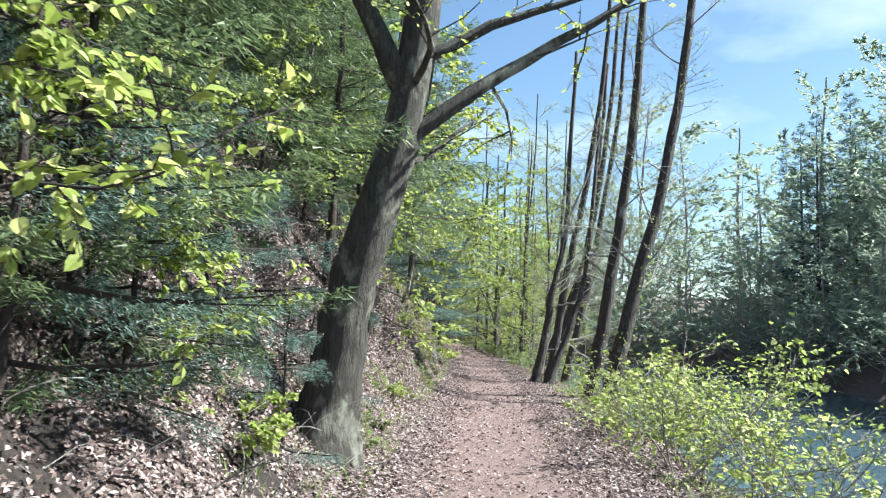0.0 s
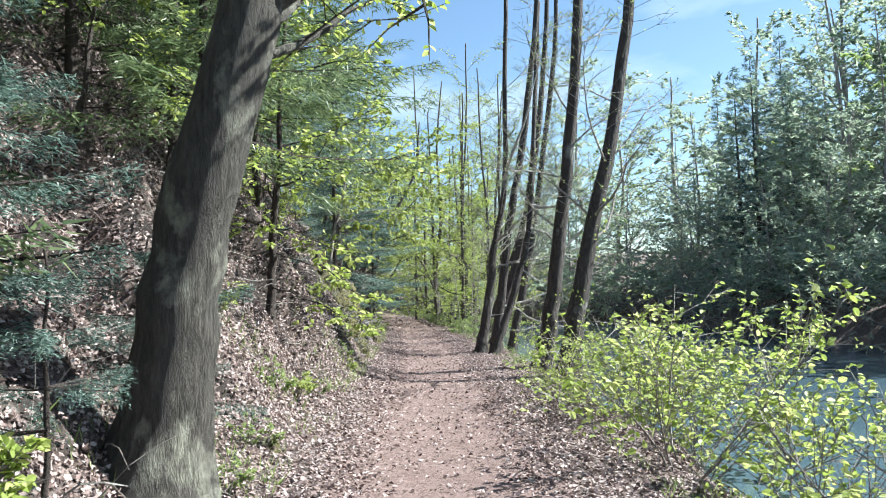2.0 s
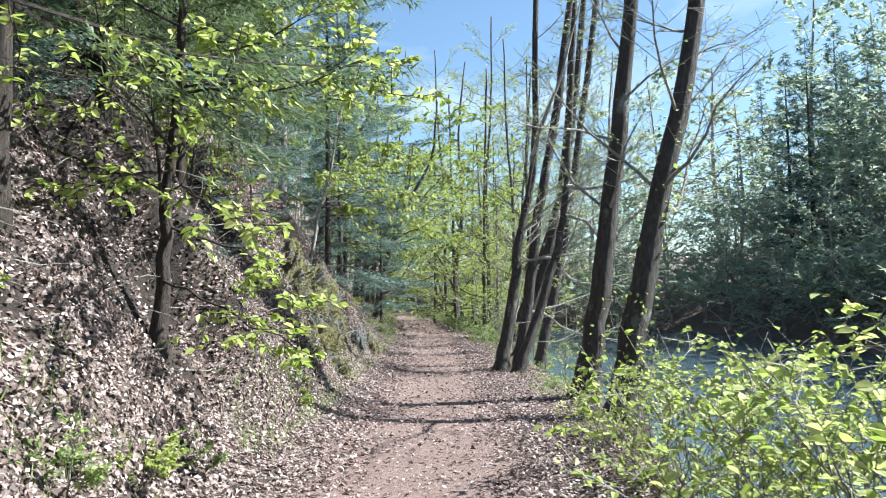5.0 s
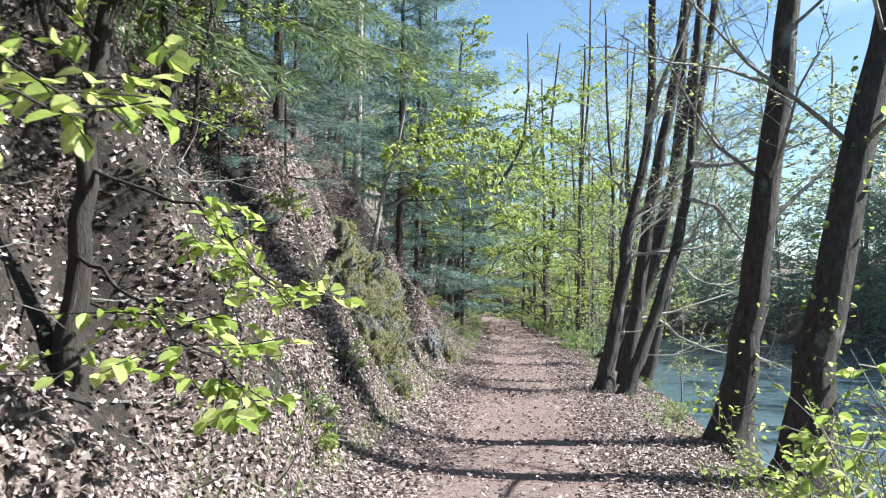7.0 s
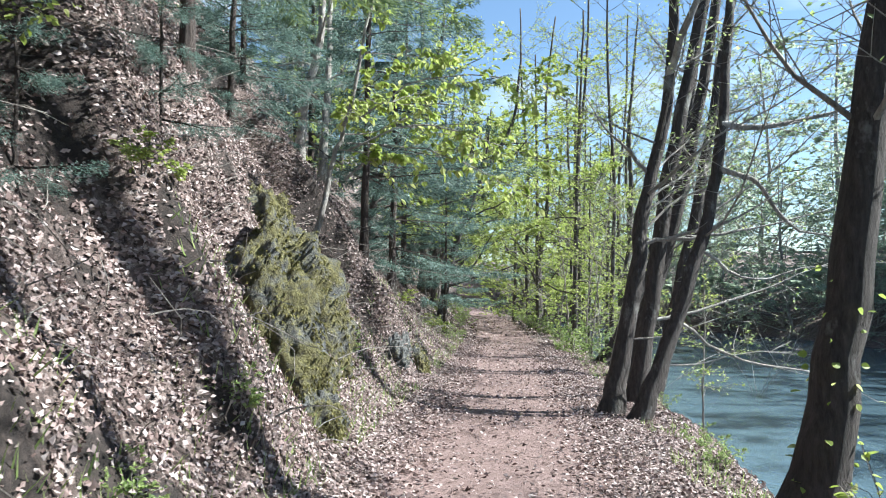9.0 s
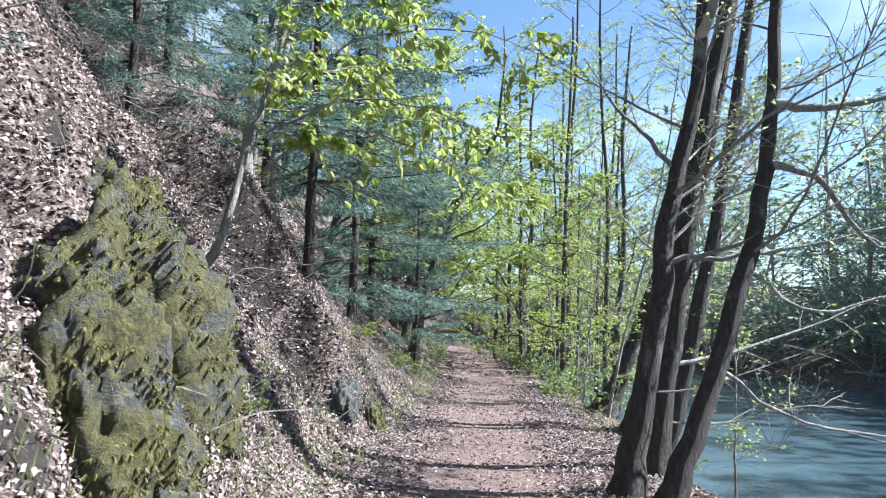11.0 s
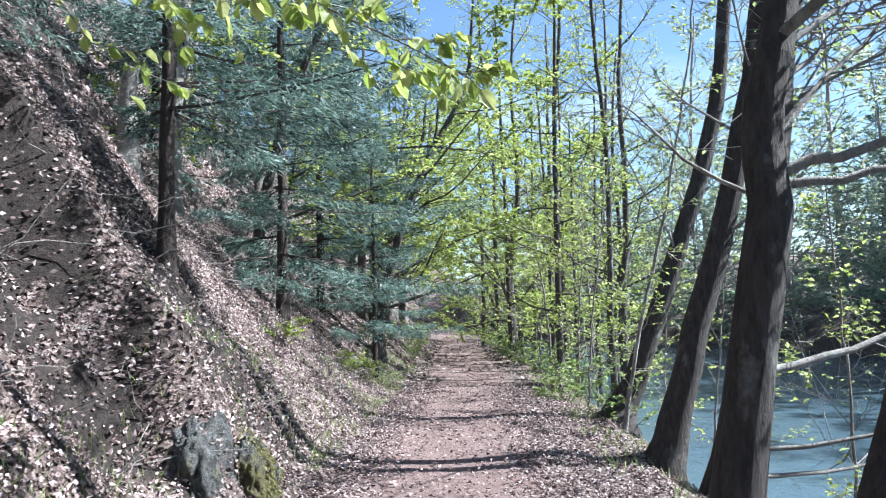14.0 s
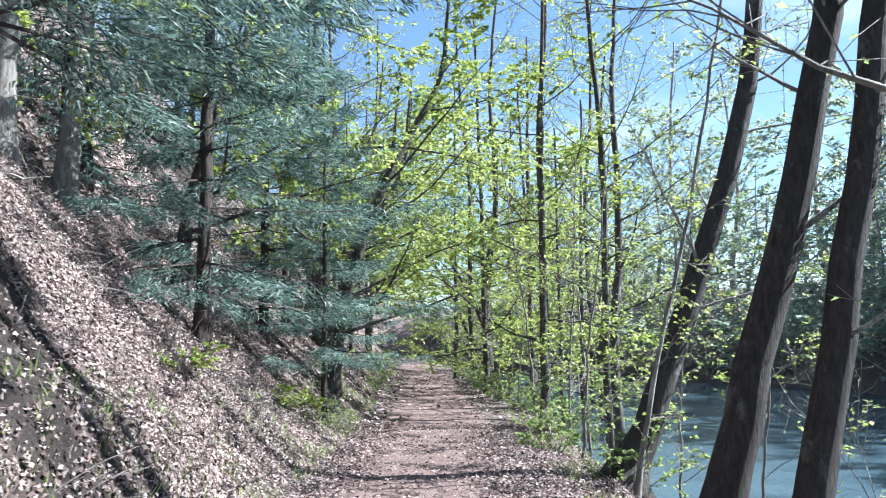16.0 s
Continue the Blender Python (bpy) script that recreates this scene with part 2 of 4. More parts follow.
def add_leaves(geo, pos, way, size, rng, fine=False, hang=0.25, tilt=0.5, width=0.34, single=False):
    """Folded oval leaves at pos that point along way."""
    pos, way = np.asarray(pos, float), np.asarray(way, float)
    n = len(pos)
    if not n:
        return
    way = unit(way + np.array([0, 0, -hang]))
    up = unit(np.array([0, 0, 1.0]) + tilt * rng.normal(size=(n, 3)))
    side = unit(np.cross(way, up))
    up = np.cross(side, way)
    s = (size * (0.65 + 0.7 * rng.random(n)))[:, None]
    if fine:
        prof = [(0.0, 0.0, 0.0), (0.12, -0.55, 0.07), (0.4, -1.0, 0.12), (0.74, -0.72, 0.05), (1.0, 0.0, -0.12), (0.74, 0.72, 0.05), (0.4, 1.0, 0.12), (0.12, 0.55, 0.07)]
        tri = np.array([(0, 1, 2), (0, 2, 3), (0, 3, 4), (0, 4, 5), (0, 5, 6), (0, 6, 7)])
    elif single:
        prof = [(0.0, -0.8, 0.0), (0.0, 0.8, 0.0), (1.0, 0.1, 0.0)]
        tri = np.array([(0, 1, 2)])
    else:
        prof = [(0.0, 0.0, 0.0), (0.45, -1.0, 0.1), (1.0, 0.0, -0.05), (0.45, 1.0, 0.1)]
        tri = np.array([(0, 1, 2), (0, 2, 3)])
    v = np.stack([pos + s * (a * way + b * width * side + c * up) for a, b, c in prof], 1)
    f = (np.arange(n) * len(prof))[:, None, None] + tri[None]
    geo.add(v.reshape(-1, 3), f.reshape(-1, 3))


def grow(start, way, length, rng, n=7, wander=0.18, lift=0.0):
    pts, d = [np.asarray(start, float)], unit(np.asarray(way, float))
    for _ in range(n - 1):
        d = unit(d + wander * rng.normal(size=3) + np.array([0, 0, lift]))
        pts.append(pts[-1] + d * length / (n - 1))
    return np.array(pts)


def spray(wood, fine_wood, leafpos, leafway, pts, radius, rng, twigs=10, reach=0.45, per=7, flat=0.25, seg=5, lift=0.0, sub=2, start=0.25):
    """A branch along pts with side twigs; gathers places for leaves along them."""
    k = len(pts)
    tube(wood, pts, np.linspace(radius, max(0.0025, radius * 0.18), k), seg, 0.15, rng)
    length = np.linalg.norm(np.diff(pts, axis=0), axis=1).sum()
    for i in range(twigs):
        f = start + (1 - start) * (i + rng.random()) / twigs
        u = f * (k - 1)
        j = min(int(u), k - 2)
        p = pts[j] + (pts[j + 1] - pts[j]) * (u - j)
        d = unit(pts[j + 1] - pts[j])
        side = unit(np.cross(d, np.array([0, 0, 1.0]))) * (1 if i % 2 else -1)
        way = unit(d * 0.75 + side * 0.8 + flat * rng.normal(size=3))
        tl = length * reach * (1.15 - 0.75 * f) * (0.7 + 0.6 * rng.random())
        tp = grow(p, way, tl, rng, 4, 0.14, lift)
        tube(fine_wood, tp, np.linspace(max(0.0055, radius * 0.32 * (1.1 - f)), 0.0028, 4), 3)
        runs = [tp]
        for _ in range(sub):
            q = tp[1] + (tp[2] - tp[1]) * rng.random()
            sp = grow(q, unit(way + 0.8 * rng.normal(size=3) * np.array([1, 1, 0.5])), tl * 0.55, rng, 3, 0.15, lift)
            tube(fine_wood, sp, np.linspace(max(0.0035, radius * 0.14), 0.0022, 3), 3)
            runs.append(sp)
        for r in runs:
            m = max(1, int(per * (0.7 + 0.6 * rng.random())))
            t = (0.15 + 0.85 * rng.random(m)) * (len(r) - 1)
            jj = np.minimum(t.astype(int), len(r) - 2)
            a, b = r[jj], r[jj + 1]
            leafpos.append(a + (b - a) * (t - jj)[:, None])
            w = unit(b - a)
            s2 = np.cross(w, np.array([0, 0, 1.0])) * rng.choice([-1, 1], m)[:, None]
            leafway.append(w * 0.6 + s2 * 0.9 + 0.3 * rng.normal(size=(m, 3)))


def trunk_geo(points, r0, r1, rng, n=12, rings=22, flare=0.5, rough=0.12):
    pts = curve_through(points, rings)
    h = np.linspace(0, 1, rings)
    rad = r0 + (r1 - r0) * h
    dist = np.linalg.norm(pts - pts[0], axis=1)
    rad = rad * (1 + flare * np.exp(-dist / 0.28))
    pts = pts + np.concatenate([[[0, 0, 0]], rng.normal(size=(rings - 1, 3)) * np.array([0.012, 0.012, 0])])
    g = Geo()
    low = pts[0] - (pts[1] - pts[0]) * 0.0 - np.array([0, 0, 0.35])
    tube(g, np.vstack([low, pts]), np.concatenate([[rad[0] * 1.15], rad]), n, rough, rng)
    return g, pts, rad


def tree(name, base, points, r0, r1, seed, label, category="tree", group="", bark=BARK, leaf=GREEN, limbs=8, first=0.35, reach=2.0,
         rise=0.5, twigs=9, per=5, size=0.06, fine=False, sub=2, lift=0.04, wander=0.16, flare=0.5, side=None, hang=0.25, extra=(), limb_bark=None, thick=0.38, single=False, more=6):
    """A tree from the points of its trunk (from its base), with limbs, twigs and leaves. extra: limbs given by their own points in the place and their radius."""
    rng = np.random.default_rng(seed)
    ob = thing(name, base, label, category, group)
    g, pts, rad = trunk_geo(points, r0, r1, rng, flare=flare)
    trunk = part("trunk", g, bark, ob, smooth=True)
    lp, lw, twiggy = [], [], Geo()
    limb_bark = limb_bark or bark
    for i in range(limbs):
        f = first + (0.98 - first) * (i + 0.5 * rng.random()) / max(1, limbs)
        u = f * (len(pts) - 1)
        j = min(int(u), len(pts) - 2)
        a = i * 2.4 + rng.random()
        if side is not None and rng.random() < 0.75:
            a = side + 1.1 * rng.normal()
        way = np.array([math.cos(a), math.sin(a), rise * (0.6 + 0.8 * rng.random())])
        wood = Geo()
        length = reach * (1.2 - 0.75 * f) * (0.7 + 0.6 * rng.random())
        run = grow(pts[j], way, length, rng, 7, wander, lift)
        spray(wood, twiggy, lp, lw, run, max(0.006, rad[j] * thick), rng, twigs, 0.45, per, 0.3, 5, lift, sub)
        part("limb", wood, limb_bark, ob, smooth=True)
    for run_points, r in extra:
        wood = Geo()
        run = curve_through(np.asarray(run_points, float) - np.asarray(base, float), 12)
        run[1:-1] += rng.normal(size=(10, 3)) * 0.012
        spray(wood, twiggy, lp, lw, run, r, rng, more, 0.3, per, 0.4, 7, 0.02, 1, 0.3)
        part("limb", wood, limb_bark, ob, smooth=True)
    if twiggy.v:
        part("twig_spray", twiggy, limb_bark, ob, kind="stuff")
    if lp and per:
        lg = Geo()
        add_leaves(lg, np.concatenate(lp), np.concatenate(lw), size, rng, fine, hang, single=single)
        part("crown", lg, leaf, ob, kind="stuff")
    return ob


def spruce(name, base, height, spread, seed, label, group="", leaf=NEEDLE, bare=0.1, r0=0.1, density=1.3, needle=0.1, sided=0.0):
    """A conifer: straight trunk, tiers of drooping boughs, needles in flat sprays; sided: how much longer they are towards the river."""
    rng = np.random.default_rng(seed)
    ob = thing(name, base, label, "conifer", group)
    g, pts, rad = trunk_geo([(0, 0, 0), (0.03, 0.02, height * 0.5), (0, 0, height)], r0, 0.012, rng, 9, 16, 0.35)
    part("trunk", g, BARK_BROWN, ob, smooth=True)
    wood, lp, lw = Geo(), [], []
    tiers = int(height * 2.6)
    for i in range(tiers):
        f = bare + (1 - bare) * (i + 0.3 * rng.random()) / tiers
        z = f * height
        for b in range(4 if f < 0.85 else 3):
            a = rng.random() * 6.283
            length = spread * (1.02 - f) ** 0.8 * (0.6 + 0.55 * rng.random()) * (1 + sided * math.cos(a)) + 0.12
            d = np.array([math.cos(a), math.sin(a), 0.12 - 0.35 * (1 - f) + 0.5 * max(0, f - 0.7)])
            run = grow((0, 0, z), d, length, rng, 6, 0.07, 0.035)
            tube(wood, run, np.linspace(0.016 * (1.1 - f) + 0.004, 0.003, 6), 3)
            m = int(density * (50 + 150 * length))
            t = (0.12 + 0.88 * rng.random(m) ** 0.8) * 5
            j = np.minimum(t.astype(int), 4)
            p = run[j] + (run[j + 1] - run[j]) * (t - j)[:, None]
            w = unit(run[j + 1] - run[j])
            s = np.cross(w, [0, 0, 1.0]) * rng.choice([-1, 1], m)[:, None]
            out = 0.22 * length * (1.05 - t / 5)[:, None] * rng.random((m, 1))
            way = unit(0.7 * w + 0.8 * s + 0.42 * rng.normal(size=(m, 3)))
            lp.append(p + s * out + w * out * 0.6 - np.array([0, 0, 1.0]) * (out * 0.35 + 0.14 * rng.random((m, 1)) ** 2) + 0.02 * rng.normal(size=(m, 3)))
            lw.append(way)
    part("bough", wood, BARK_BROWN, ob, kind="stuff")
    lg = Geo()
    add_leaves(lg, np.concatenate(lp), np.concatenate(lw), needle, rng, False, 0.3, 0.7, 0.11, True)
    part("needles", lg, leaf, ob, kind="stuff")
    return ob


def rock(name, base, size, seed, label, mat, rough=0.35, turn=0.0, moss=0):
    rng = np.random.default_rng(seed)
    bm = bmesh.new()
    bmesh.ops.create_icosphere(bm, subdivisions=5, radius=1.0)
    off = Vector(rng.random(3) * 50)
    for v in bm.verts:
        n = v.co.normalized()
        k = 1 + rough * noise.noise(n * 1.3 + off) + rough * 0.6 * noise.noise(n * 3.1 + off) + rough * 0.3 * noise.noise(n * 8 + off)
        k += rough * 0.55 * (0.5 - abs(noise.noise(n * 2.4 + off * 2))) + 0.02 * noise.cell(n * 2.6 + off) + rough * 0.35 * (0.5 - abs(noise.noise(n * 5.5 + off * 3))) + 0.1 * noise.noise(n * 11 + off) + 0.07 * noise.noise(n * 23 + off)
        v.co = Vector((n.x * size[0], n.y * size[1], n.z * size[2])) * k
    bmesh.ops.rotate(bm, verts=bm.verts, cent=(0, 0, 0), matrix=Matrix.Rotation(turn, 3, "Z"))
    mesh = bpy.data.meshes.new(name)
    bm.to_mesh(mesh)
    bm.free()
    mesh.materials.append(mat)
    for p in mesh.polygons:
        p.use_smooth = True
    ob = new(name, mesh)
    ob.location = base
    if moss:
        pts = np.array([v.co[:] for v in mesh.vertices])
        nrm = np.array([v.normal[:] for v in mesh.vertices])
        patch = np.array([noise.noise(Vector(p) * 2.6 + off) for p in pts])
        pick = np.flatnonzero((patch > -0.08) & (nrm[:, 0] > -0.4))
        pick = rng.choice(pick, 7 * moss) if len(pick) else pick
        g = Geo()
        add_leaves(g, pts[pick], nrm[pick] + 0.5 * rng.normal(size=(len(pick), 3)), 0.038, rng, False, 1.6, 0.9, 0.16, True)
        part("moss", g, MOSS, ob, "hanging yellow-green moss", kind="stuff")
    return tagged(ob, label, "rock")


# ---- the lie of the land ----
def value_noise(x, y, scale, seed):
    x, y = np.asarray(x, float) / scale, np.asarray(y, float) / scale
    xi, yi = np.floor(x), np.floor(y)
    fx, fy = x - xi, y - yi
    fx, fy = fx * fx * (3 - 2 * fx), fy * fy * (3 - 2 * fy)

    def h(a, b):
        s = np.sin(a * 127.1 + b * 311.7 + seed * 74.7) * 43758.5453
        return s - np.floor(s)

    top = h(xi, yi) * (1 - fx) + h(xi + 1, yi) * fx
    low = h(xi, yi + 1) * (1 - fx) + h(xi + 1, yi + 1) * fx
    return (top * (1 - fy) + low * fy) - 0.5


def path_x(y):
    """The middle of the trail, which bends gently to the river's left."""
    y = np.asarray(y, float)
    yy = np.clip(y, 0, 60)
    return 0.15 - 0.0012 * yy ** 2 - 0.144 * np.maximum(0, y - 60)


def far_shore(y):
    y = np.asarray(y, float)
    return 16.5 - 0.016 * np.clip(y - 48, 0, 30) ** 2 - 0.96 * np.maximum(0, y - 78)


WATER_Z = -1.0
# ledges where the bank breaks off towards the walker: along the trail, height, reach up the slope, length
LEDGES = [(9.4, 0.5, 1.8, 2.6), (13.75, 0.85, 2.6, 2.2), (16.9, 0.6, 2.4, 1.7), (19.0, 0.45, 2.4, 2.0), (21.6, 0.35, 1.8, 1.6), (24.35, 0.95, 2.4, 2.6)]


def height(x, y):
    x, y = np.asarray(x, float), np.asarray(y, float)
    c = path_x(y)
    z = 0.03 * value_noise(x, y, 1.1, 3) + 0.014 * value_noise(x, y, 0.3, 4)
    steep = np.interp(y, [0, 8, 12, 18, 22, 26, 29, 34, 45], [1.2, 1.3, 1.7, 1.8, 1.55, 1.5, 1.15, 1.05, 0.95])
    rugged = np.interp(y, [0, 20, 23, 26.5, 28, 40], [1.0, 1.0, 0.8, 0.6, 0.28, 0.3])
    d = c - 1.62 - x + 0.3 * rugged * value_noise(y, y * 0, 2.3, 5)
    soft = 0.5 * (d + np.sqrt(d * d + 0.22)) - 0.03
    up = steep * np.minimum(soft, 4.0) + 1.3 * np.clip(soft - 4.0, 0, 10) + 0.12 * np.clip(soft - 14.0, 0, 200)
    rise = np.clip(d + 0.1, 0, 1.3)
    z = z + np.maximum(up, 0)
    wavy = 0.35 * value_noise(x, x * 0, 0.8, 21)
    for y0, tall, reach, long in LEDGES:
        s = np.clip((y - y0 - wavy) / 0.4, -1, 8)
        step = np.where(s < 0, 0, np.minimum(s, 1)) * np.exp(-np.maximum(0, y - y0 - 0.4) / long) - 0.45 * np.exp(-((y - y0 + 0.35) / 0.5) ** 2)
        z = z + tall * step * np.clip((d + 0.15) / 0.5, 0, 1) * np.clip((reach + 1.2 - d) / 1.2, 0, 1)
    z = z + rise * rugged * (0.62 * value_noise(x, y, 1.5, 6) + 0.5 * value_noise(x, y, 0.62, 7) + 0.26 * value_noise(x, y, 0.27, 8) + 0.13 * value_noise(x, y, 0.14, 15))
    e = x - (c + 1.25) + 0.45 * value_noise(x, y, 1.1, 16) + 0.2 * value_noise(x, y, 0.35, 17)
    drop = np.interp(e, [-0.3, 0.85, 2.0, 3.0, 5.0], [0, -0.08, -1.1, -1.6, -2.0])
    drop = drop + np.clip(e, 0, 0.6) * 0.25 * value_noise(x, y, 0.9, 9)
    g = x - far_shore(y) + 1.2 * value_noise(x, y, 6, 10)
    far = np.interp(g, [-3, 0, 1.5, 4, 45, 300], [0, 0.98, 1.9, 2.6, 8, 14])
    far = far + np.clip(g - 1, 0, 3) * 0.5 * value_noise(x, y, 3.5, 11)
    return z + np.where(e > -0.3, drop, 0) + np.where(g > -3, far, 0)


def bare_and_shade(x, y):
    """Open dark humus where leaf cover slid off, and shade painted into the hollows: 0 to 1."""
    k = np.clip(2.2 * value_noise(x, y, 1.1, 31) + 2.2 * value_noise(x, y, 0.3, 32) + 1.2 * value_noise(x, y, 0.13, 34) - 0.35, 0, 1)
    # patches set at the hollows: bare soil, its darkness doubling as overhang shade
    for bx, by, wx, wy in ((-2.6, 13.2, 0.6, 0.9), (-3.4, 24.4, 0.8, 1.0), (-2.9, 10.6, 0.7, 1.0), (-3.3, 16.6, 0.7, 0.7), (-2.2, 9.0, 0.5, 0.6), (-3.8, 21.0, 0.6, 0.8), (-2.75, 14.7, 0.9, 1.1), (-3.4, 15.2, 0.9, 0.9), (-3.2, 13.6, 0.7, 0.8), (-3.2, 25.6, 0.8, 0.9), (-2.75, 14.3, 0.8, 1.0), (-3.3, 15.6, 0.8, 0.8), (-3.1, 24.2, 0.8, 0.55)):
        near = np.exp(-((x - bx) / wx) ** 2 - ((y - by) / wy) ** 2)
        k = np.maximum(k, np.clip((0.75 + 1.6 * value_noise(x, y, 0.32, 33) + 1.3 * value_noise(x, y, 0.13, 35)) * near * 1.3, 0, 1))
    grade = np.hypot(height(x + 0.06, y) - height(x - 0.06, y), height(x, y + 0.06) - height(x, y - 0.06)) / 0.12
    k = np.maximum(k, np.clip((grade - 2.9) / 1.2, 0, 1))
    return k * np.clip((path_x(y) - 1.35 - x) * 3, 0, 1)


def spread(marks):
    """Coordinates whose spacing changes from mark to mark."""
    out = [marks[0][0]]
    for (a, s), (b, t) in zip(marks, marks[1:]):
        while out[-1] < b - 1e-6:
            k = (out[-1] - a) / (b - a)
            out.append(min(b, out[-1] + s + (t - s) * k))
    return np.array(out)


def build_ground():
    xs = spread([(-600, 90), (-60, 6), (-14, 0.5), (-5, 0.13), (-2.6, 0.075), (2.6, 0.075), (5, 0.25), (15, 0.8), (24, 1), (60, 6), (700, 90)])
    ys = spread([(-300, 60), (-12, 3), (2, 0.25), (6, 0.09), (30, 0.11), (45, 0.3), (95, 2), (200, 15), (900, 90)])
    gx, gy = np.meshgrid(xs, ys)
    gz = height(gx, gy)
    w = len(xs)
    i, j = np.meshgrid(np.arange(len(ys) - 1), np.arange(w - 1), indexing="ij")
    a = i * w + j
    f = np.concatenate([np.stack([a, a + 1, a + w + 1], -1).reshape(-1, 3), np.stack([a, a + w + 1, a + w], -1).reshape(-1, 3)])
    g = Geo()
    g.add(np.stack([gx, gy, gz], -1).reshape(-1, 3), f)
    ob = part("ground", g, GROUND, smooth=True, kind="structure")
    tagged(ob, "forest floor with a trodden reddish dirt trail between bank and river", "ground")
    away = np.abs(gx - path_x(gy) + 0.12 * value_noise(gx, gy, 1.7, 12))
    trail = np.clip(0.5 + (0.98 - away) / 0.55, 0, 1).ravel()
    at = ob.data.attributes.new("trail", "FLOAT", "POINT")
    at.data.foreach_set("value", trail.astype(np.float32))
    at = ob.data.attributes.new("earth_shade", "FLOAT", "POINT")
    at.data.foreach_set("value", bare_and_shade(gx, gy).ravel().astype(np.float32))


build_ground()
water = Geo()
water.add([(1.5, -260, WATER_Z), (60, -260, WATER_Z), (60, 80, WATER_Z), (-160, 130, WATER_Z), (-160, 100, WATER_Z), (-12, 70, WATER_Z), (0.5, 40, WATER_Z)],
          [(0, 1, 2), (0, 2, 6), (6, 2, 3), (6, 3, 5), (5, 3, 4)])
tagged(part("river_water", water, WATER, kind="structure"), "calm dark blue-green river water with light ripples", "water")


def at_ground(x, y, sink=0.0):
    return (x, y, float(height(x, y)) - sink)


# ---- riverside trees along the trail ----
ROW = "trees along the river bank"


def ivy(ob, points, r, low, high, n, seed, mat):
    """Young leaves that climb a trunk."""
    rng = np.random.default_rng(seed)
    pts = curve_through(points, 60)
    pts = pts[(pts[:, 2] > low) & (pts[:, 2] < high)]
    p = pts[rng.integers(0, len(pts), n)]
    a = rng.random(n) * 6.283
    out = np.stack([np.cos(a), np.sin(a), 0.3 * rng.normal(size=n)], -1)
    g = Geo()
    add_leaves(g, p + out * r * (0.8 + 0.25 * rng.random((n, 1))), out + 0.5 * rng.normal(size=(n, 3)), 0.06, rng, True, 0.3, 0.8, 0.4)
    part("ivy", g, mat, ob, "fresh green leaves climbing the trunk", kind="stuff")


P3 = [(0, 0, 0), (0.22, 0.1, 1.2), (0.6, 0.3, 2.7), (1.2, 0.6, 5), (1.8, 0.9, 8.5), (2.2, 1.2, 13)]
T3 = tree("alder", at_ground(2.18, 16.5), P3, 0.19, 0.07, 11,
          "thick dark-barked alder leaning over the river, ivy on its stem", group=ROW, limbs=14, first=0.38, reach=2.8, rise=0.6, twigs=14, per=2, thick=0.2, limb_bark=LIMB_SUNLIT, size=0.05, flare=0.8)
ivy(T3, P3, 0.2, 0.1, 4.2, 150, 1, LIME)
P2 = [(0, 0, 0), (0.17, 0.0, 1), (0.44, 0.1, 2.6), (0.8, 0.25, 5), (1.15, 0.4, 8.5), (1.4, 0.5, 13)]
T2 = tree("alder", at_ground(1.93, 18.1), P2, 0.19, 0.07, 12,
          "thick straight dark-barked alder beside the trail", group=ROW, limbs=14, first=0.38, reach=2.8, rise=0.6, twigs=14, per=2, thick=0.2, limb_bark=LIMB_SUNLIT, size=0.05, flare=0.8)
ivy(T2, P2, 0.2, 0.1, 2.0, 45, 2, LIME)
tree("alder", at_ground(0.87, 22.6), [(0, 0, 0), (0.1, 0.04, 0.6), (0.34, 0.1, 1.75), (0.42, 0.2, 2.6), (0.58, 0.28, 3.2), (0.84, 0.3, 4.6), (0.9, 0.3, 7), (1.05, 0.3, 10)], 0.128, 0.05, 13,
     "slender alder stem forking above, sunlit along one edge", group=ROW, limbs=11, first=0.4, reach=2.2, rise=0.6, side=0.1, twigs=14, per=2, thick=0.22, limb_bark=LIMB_SUNLIT, size=0.05,
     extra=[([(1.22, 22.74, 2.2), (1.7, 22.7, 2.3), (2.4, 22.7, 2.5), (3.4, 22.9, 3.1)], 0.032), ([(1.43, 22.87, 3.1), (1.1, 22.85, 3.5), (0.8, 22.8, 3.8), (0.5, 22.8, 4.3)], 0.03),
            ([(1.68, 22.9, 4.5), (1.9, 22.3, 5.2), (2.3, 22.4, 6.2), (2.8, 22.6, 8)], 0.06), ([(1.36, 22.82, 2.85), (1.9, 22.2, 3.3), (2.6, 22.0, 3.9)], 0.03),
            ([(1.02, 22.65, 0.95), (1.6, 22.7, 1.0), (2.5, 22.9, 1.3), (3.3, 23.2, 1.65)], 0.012)])
